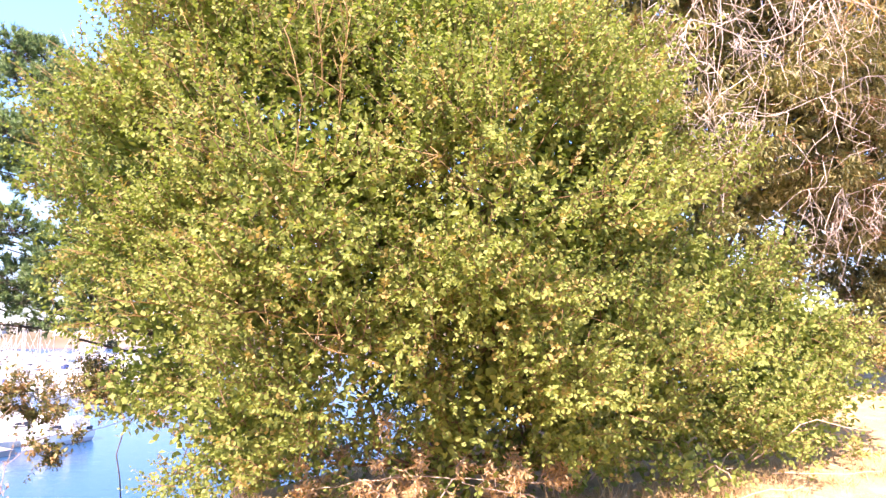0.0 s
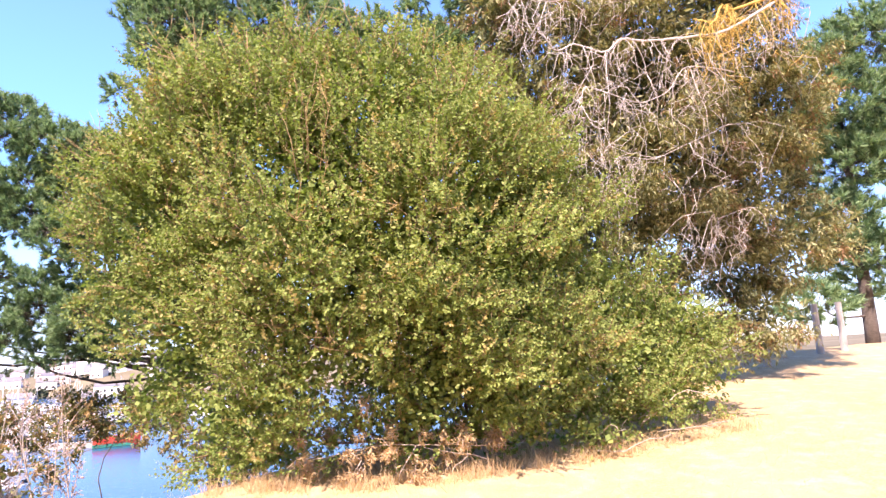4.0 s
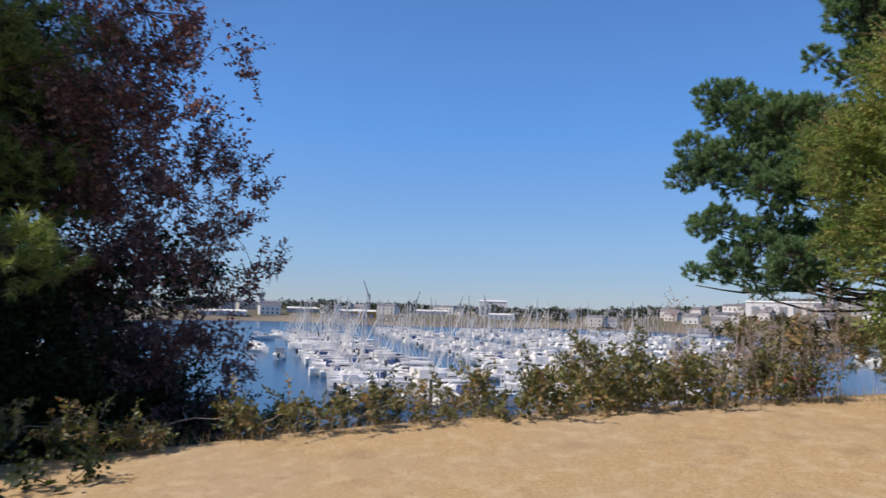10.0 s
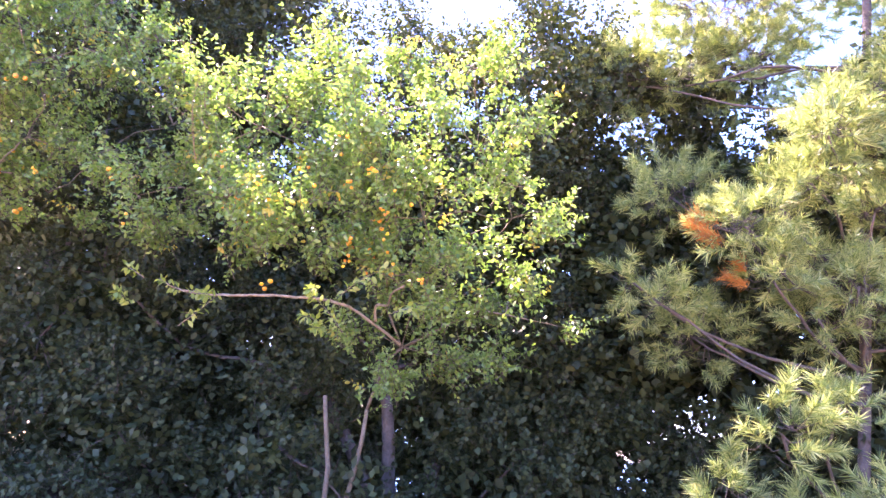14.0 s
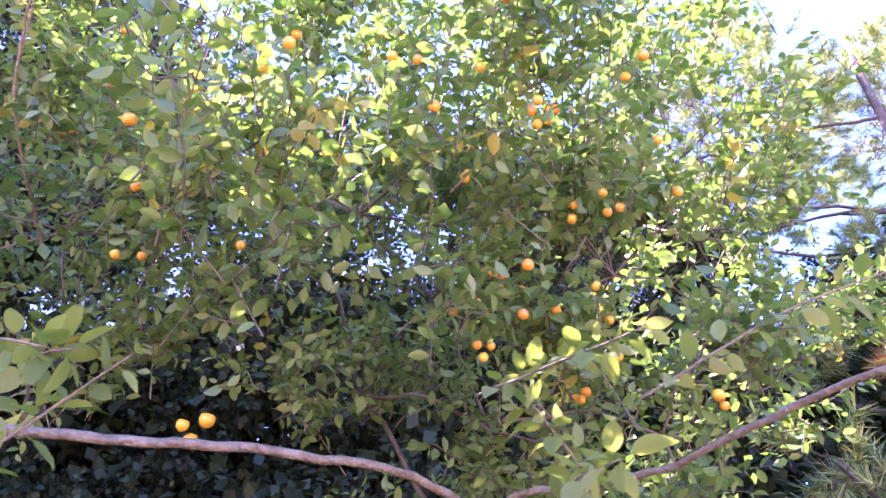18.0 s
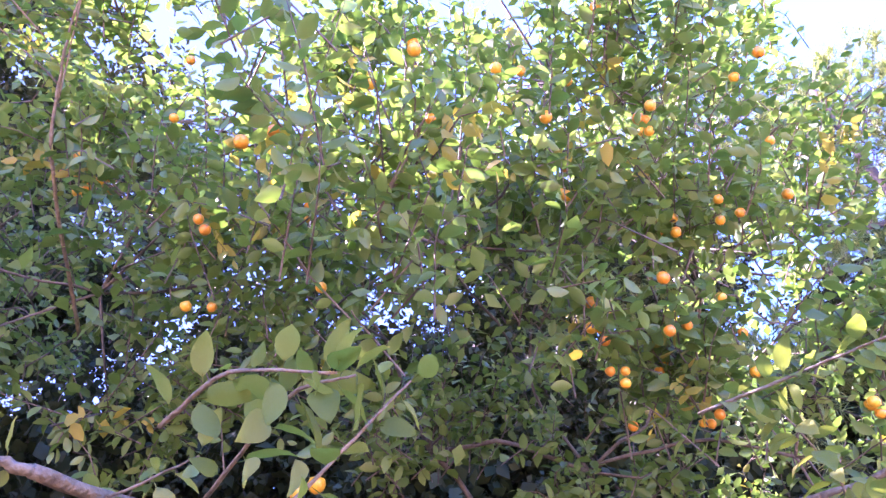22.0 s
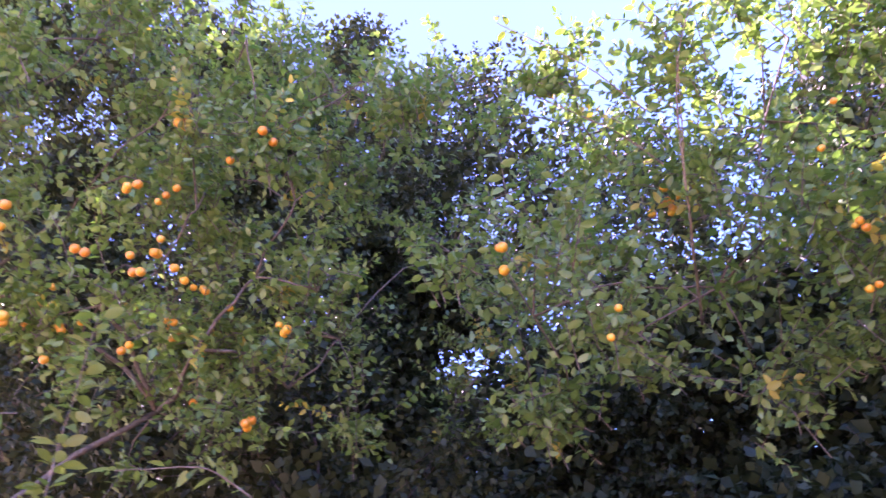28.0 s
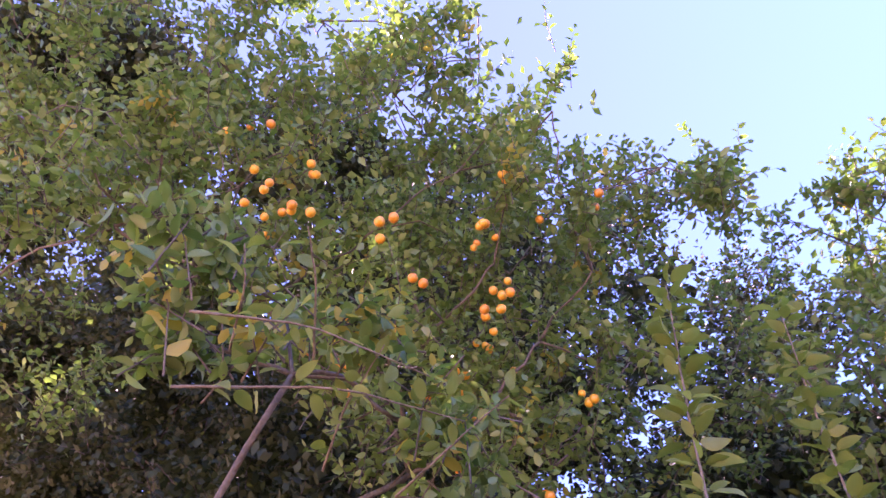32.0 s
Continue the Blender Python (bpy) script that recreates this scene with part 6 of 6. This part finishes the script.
for i, k in enumerate(SAIL_KINDS + MOTOR_KINDS):
    k.matrix_basis = pose(-100 - 14 * i, 133 + 8.0 * i, WATER, 0, 0, 60)

red = thing("rowing_boat", "red rowing boat with a green stripe, at anchor", "boat", (-47.6, 110.5, WATER))
red.rotation_euler = (0, 0, radians(24))
part("hull", hull_bm(7.0, 2.3, 1.45, 0.6, 0.75), RED, red)
part("stripe", slab(-3.52, 2.6, 1.14, 0.8, 0.05, 0.55, 1.03), GREEN, red, "green waterline stripe")
part("thwart", slab(-1.5, 1.0, 0.7, 0.6, 1.4, 1.75, 0.9), RED, red)
jetty = thing("jetty", "low grey jetty beside the red boat", "jetty", (-58, 112, WATER))
bm = bmesh.new()
bmesh.ops.create_cube(bm, size=1, matrix=Matrix.Translation((0, 0, 0.4)) @ Matrix.Diagonal((16, 2.2, 0.8, 1)))
part("deck", bm, PLANK, jetty)


# ---- the far shore ----
def house(w, d, h, roof_h):
    t = thing("house", "pale rendered house with a slate roof on the far shore", "house", (0, 0, -60), "houses on the far shore")
    bm = bmesh.new()
    bmesh.ops.create_cube(bm, size=1, matrix=Matrix.Translation((0, 0, h / 2)) @ Matrix.Diagonal((w, d, h, 1)))
    part("wall", bm, RENDERED, t)
    part("roof", loft([[(x, -d / 2 - 0.3, h), (x, 0, h + roof_h), (x, d / 2 + 0.3, h)] for x in (-w / 2 - 0.3, w / 2 + 0.3)]), ROOF, t)
    for k in range(int(w // 3.5)):
        for z in range(max(1, int(h // 3))):
            bm = bmesh.new()
            bmesh.ops.create_cube(bm, size=1, matrix=Matrix.Translation(((k + 0.5) * 3.5 - w / 2 + 0.4, -d / 2, 1.6 + 2.8 * z)) @ Matrix.Diagonal((1.1, 0.14, 1.4, 1)))
            part("window", bm, DARK_GLASS, t)
    return t


def put_far(ob, bearing, dist, turn, sink=0.3):
    x, y = -math.sin(radians(bearing)) * dist, math.cos(radians(bearing)) * dist
    return copy_thing(ob, pose(x, y, on_land(x, y) - sink, 0, 0, turn))


HOUSES = [house(8, 7, 5, 2.4), house(11, 7, 5, 2.6), house(6, 6, 3.4, 2.2), house(15, 9, 7, 1.6)]
spots = [(rng.uniform(6, 31), rng.uniform(400, 640)) for _ in range(118)] + [(rng.uniform(31, 84), rng.uniform(490, 720)) for _ in range(78)]
for bearing, dist in spots:
    put_far(HOUSES[rng.choice((0, 1, 2, 2, 0, 3) if bearing < 31 else (0, 1, 2, 2, 3))], bearing, dist, bearing + rng.uniform(-40, 40))
for i, k in enumerate(HOUSES):
    b = 33 + 11 * i
    x, y = -math.sin(radians(b)) * 590, math.cos(radians(b)) * 590
    k.matrix_basis = pose(x, y, on_land(x, y) - 0.3, 0, 0, b)


def shed(name, label, bearing, dist, w, d, h, mat=RENDERED):
    x, y = -math.sin(radians(bearing)) * dist, math.cos(radians(bearing)) * dist
    t = thing(name, label, "building", (x, y, on_land(x, y) - 0.3))
    t.rotation_euler = (0, 0, radians(bearing))
    bm = bmesh.new()
    bmesh.ops.create_cube(bm, size=1, matrix=Matrix.Translation((0, 0, h / 2)) @ Matrix.Diagonal((w, d, h, 1)))
    part("wall", bm, mat, t)
    part("roof", loft([[(x, -d / 2 - 0.4, h), (x, 0, h + 1.2), (x, d / 2 + 0.4, h)] for x in (-w / 2, w / 2)]), CREAM, t)
    for k in range(5):
        bm = bmesh.new()
        bmesh.ops.create_cube(bm, size=1, matrix=Matrix.Translation(((k - 2) * w / 5.5, -d / 2, h * 0.4)) @ Matrix.Diagonal((w / 9, 0.3, h * 0.6, 1)))
        part("door", bm, STEEL, t)


shed("block_of_flats", "white block of flats on the far shore", 46.6, 560, 24, 14, 13, WHITE)
shed("boat_shed", "long white boat shed on the far quay", 45.9, 500, 20, 10, 3.6, WHITE)
shed("terrace", "long white terrace of tall houses on the hillside", 23.2, 470, 44, 10, 9, WHITE)
shed("terrace", "white terrace of houses with pale roofs on the hillside", 16.7, 500, 34, 10, 8, WHITE)
shed("warehouse", "long low warehouse on the far quay", 70, 490, 34, 12, 3.2)
shed("warehouse", "long low grey warehouse on the far quay", 63, 520, 30, 12, 3.2, STEEL)
shed("warehouse", "pale low warehouse with a shallow roof", 52, 540, 26, 12, 3.4)
shed("dredger", "ochre-hulled working vessel laid up on the quay", 58.6, 470, 26, 8, 5, ORANGE)


def tower(bearing, dist):
    x, y = -math.sin(radians(bearing)) * dist, math.cos(radians(bearing)) * dist
    t = thing("water_tower", "dark flared water tower above the far shore", "tower", (x, y, on_land(x, y)))
    part("shaft", rod((0, 0, 0), (0, 0, 12), 1.6, 1.3, 12), STEEL, t)
    part("tank", rod((0, 0, 10.5), (0, 0, 14.5), 1.9, 3.7, 16), STEEL, t)
    part("aerial", rod((0, 0, 14.3), (0, 0, 19), 0.22, 0.1), STEEL, t)


tower(66.8, 560)


def crane(bearing, dist, h, jib):
    x, y = -math.sin(radians(bearing)) * dist, math.cos(radians(bearing)) * dist
    t = thing("crane", "slender harbour crane on the far quay", "crane", (x, y, on_land(x, y)))
    part("mast", rod((0, 0, 0), (0, 0, h * 0.6), 0.8, 0.6), STEEL, t)
    part("jib", rod((0, 0, h * 0.45), (jib * math.cos(radians(bearing)), jib * math.sin(radians(bearing)), h), 0.6, 0.3), STEEL, t)


crane(57.6, 500, 26, -5)
crane(53.4, 620, 22, 4)
crane(70.0, 520, 20, 2)
crane(49.5, 640, 18, 3)


def far_tree(h, w):
    t = thing("tree", "dark rounded tree on the far shore", "tree", (0, 0, -60), "trees on the far shore")
    part("trunk", rod((0, 0, 0), (0, 0, h * 0.5), 0.3, 0.2), BARK, t)
    lumps = [(rng.normal(0, w * 0.3), rng.normal(0, w * 0.3), h * rng.uniform(0.4, 0.75), w * rng.uniform(0.25, 0.4)) for _ in range(7)]
    c, o = [], []
    for x, y, z, r in lumps:
        d = unit(rng.normal(0, 1, (32, 3)))
        c.append(np.array((x, y, z)) + d * r * rng.uniform(0.6, 1.05, (32, 1)))
        o.append(d)
    v, f = leaf_cloud(np.vstack(c), np.vstack(o) + rng.normal(0, 0.5, (224, 3)), 2.2, LEAF_LEAN, 1.4, 0.4)
    child("crown", mesh_from("crown", v, f, FAR_LEAF), t)
    return t


FAR_TREES = [far_tree(8, 9), far_tree(10, 11), far_tree(6, 12)]
for _ in range(95):
    b = rng.uniform(4, 84)
    put_far(FAR_TREES[rng.integers(3)], b, rng.uniform(500, 780) if b > 30 else rng.uniform(440, 640), rng.uniform(0, 360), 0.8)
for i, k in enumerate(FAR_TREES):
    b = 40.5 + 2.2 * i
    x, y = -math.sin(radians(b)) * 520, math.cos(radians(b)) * 520
    k.matrix_basis = pose(x, y, on_land(x, y) - 0.5)


def far_woods():
    """Low dark woods along the skyline of the far shore."""
    b = np.radians(rng.uniform(2, 88, 2600))
    d = rng.uniform(640, 820, 2600)
    x, y = -np.sin(b) * d, np.cos(b) * d
    tall = 5.5 + 3 * np.sin(b * 31) * np.sin(b * 17 + 1) + 1.5 * np.sin(b * 90)
    z = land(x, y) + rng.random(2600) * np.maximum(tall, 2)
    c = np.repeat(np.stack([x, y, z], 1), 8, 0) + rng.normal(0, 1.6, (2600 * 8, 3)) * (1.6, 1.6, 0.8)
    v, f = leaf_cloud(c, rng.normal(0, 1, c.shape), 2.4, LEAF_LEAN, 1.5, 0.4)
    tagged(new("far_woods", mesh_from("far_woods", v, f, FAR_LEAF)), "low dark woods along the far shore's skyline", "woods", kind="stuff")


far_woods()
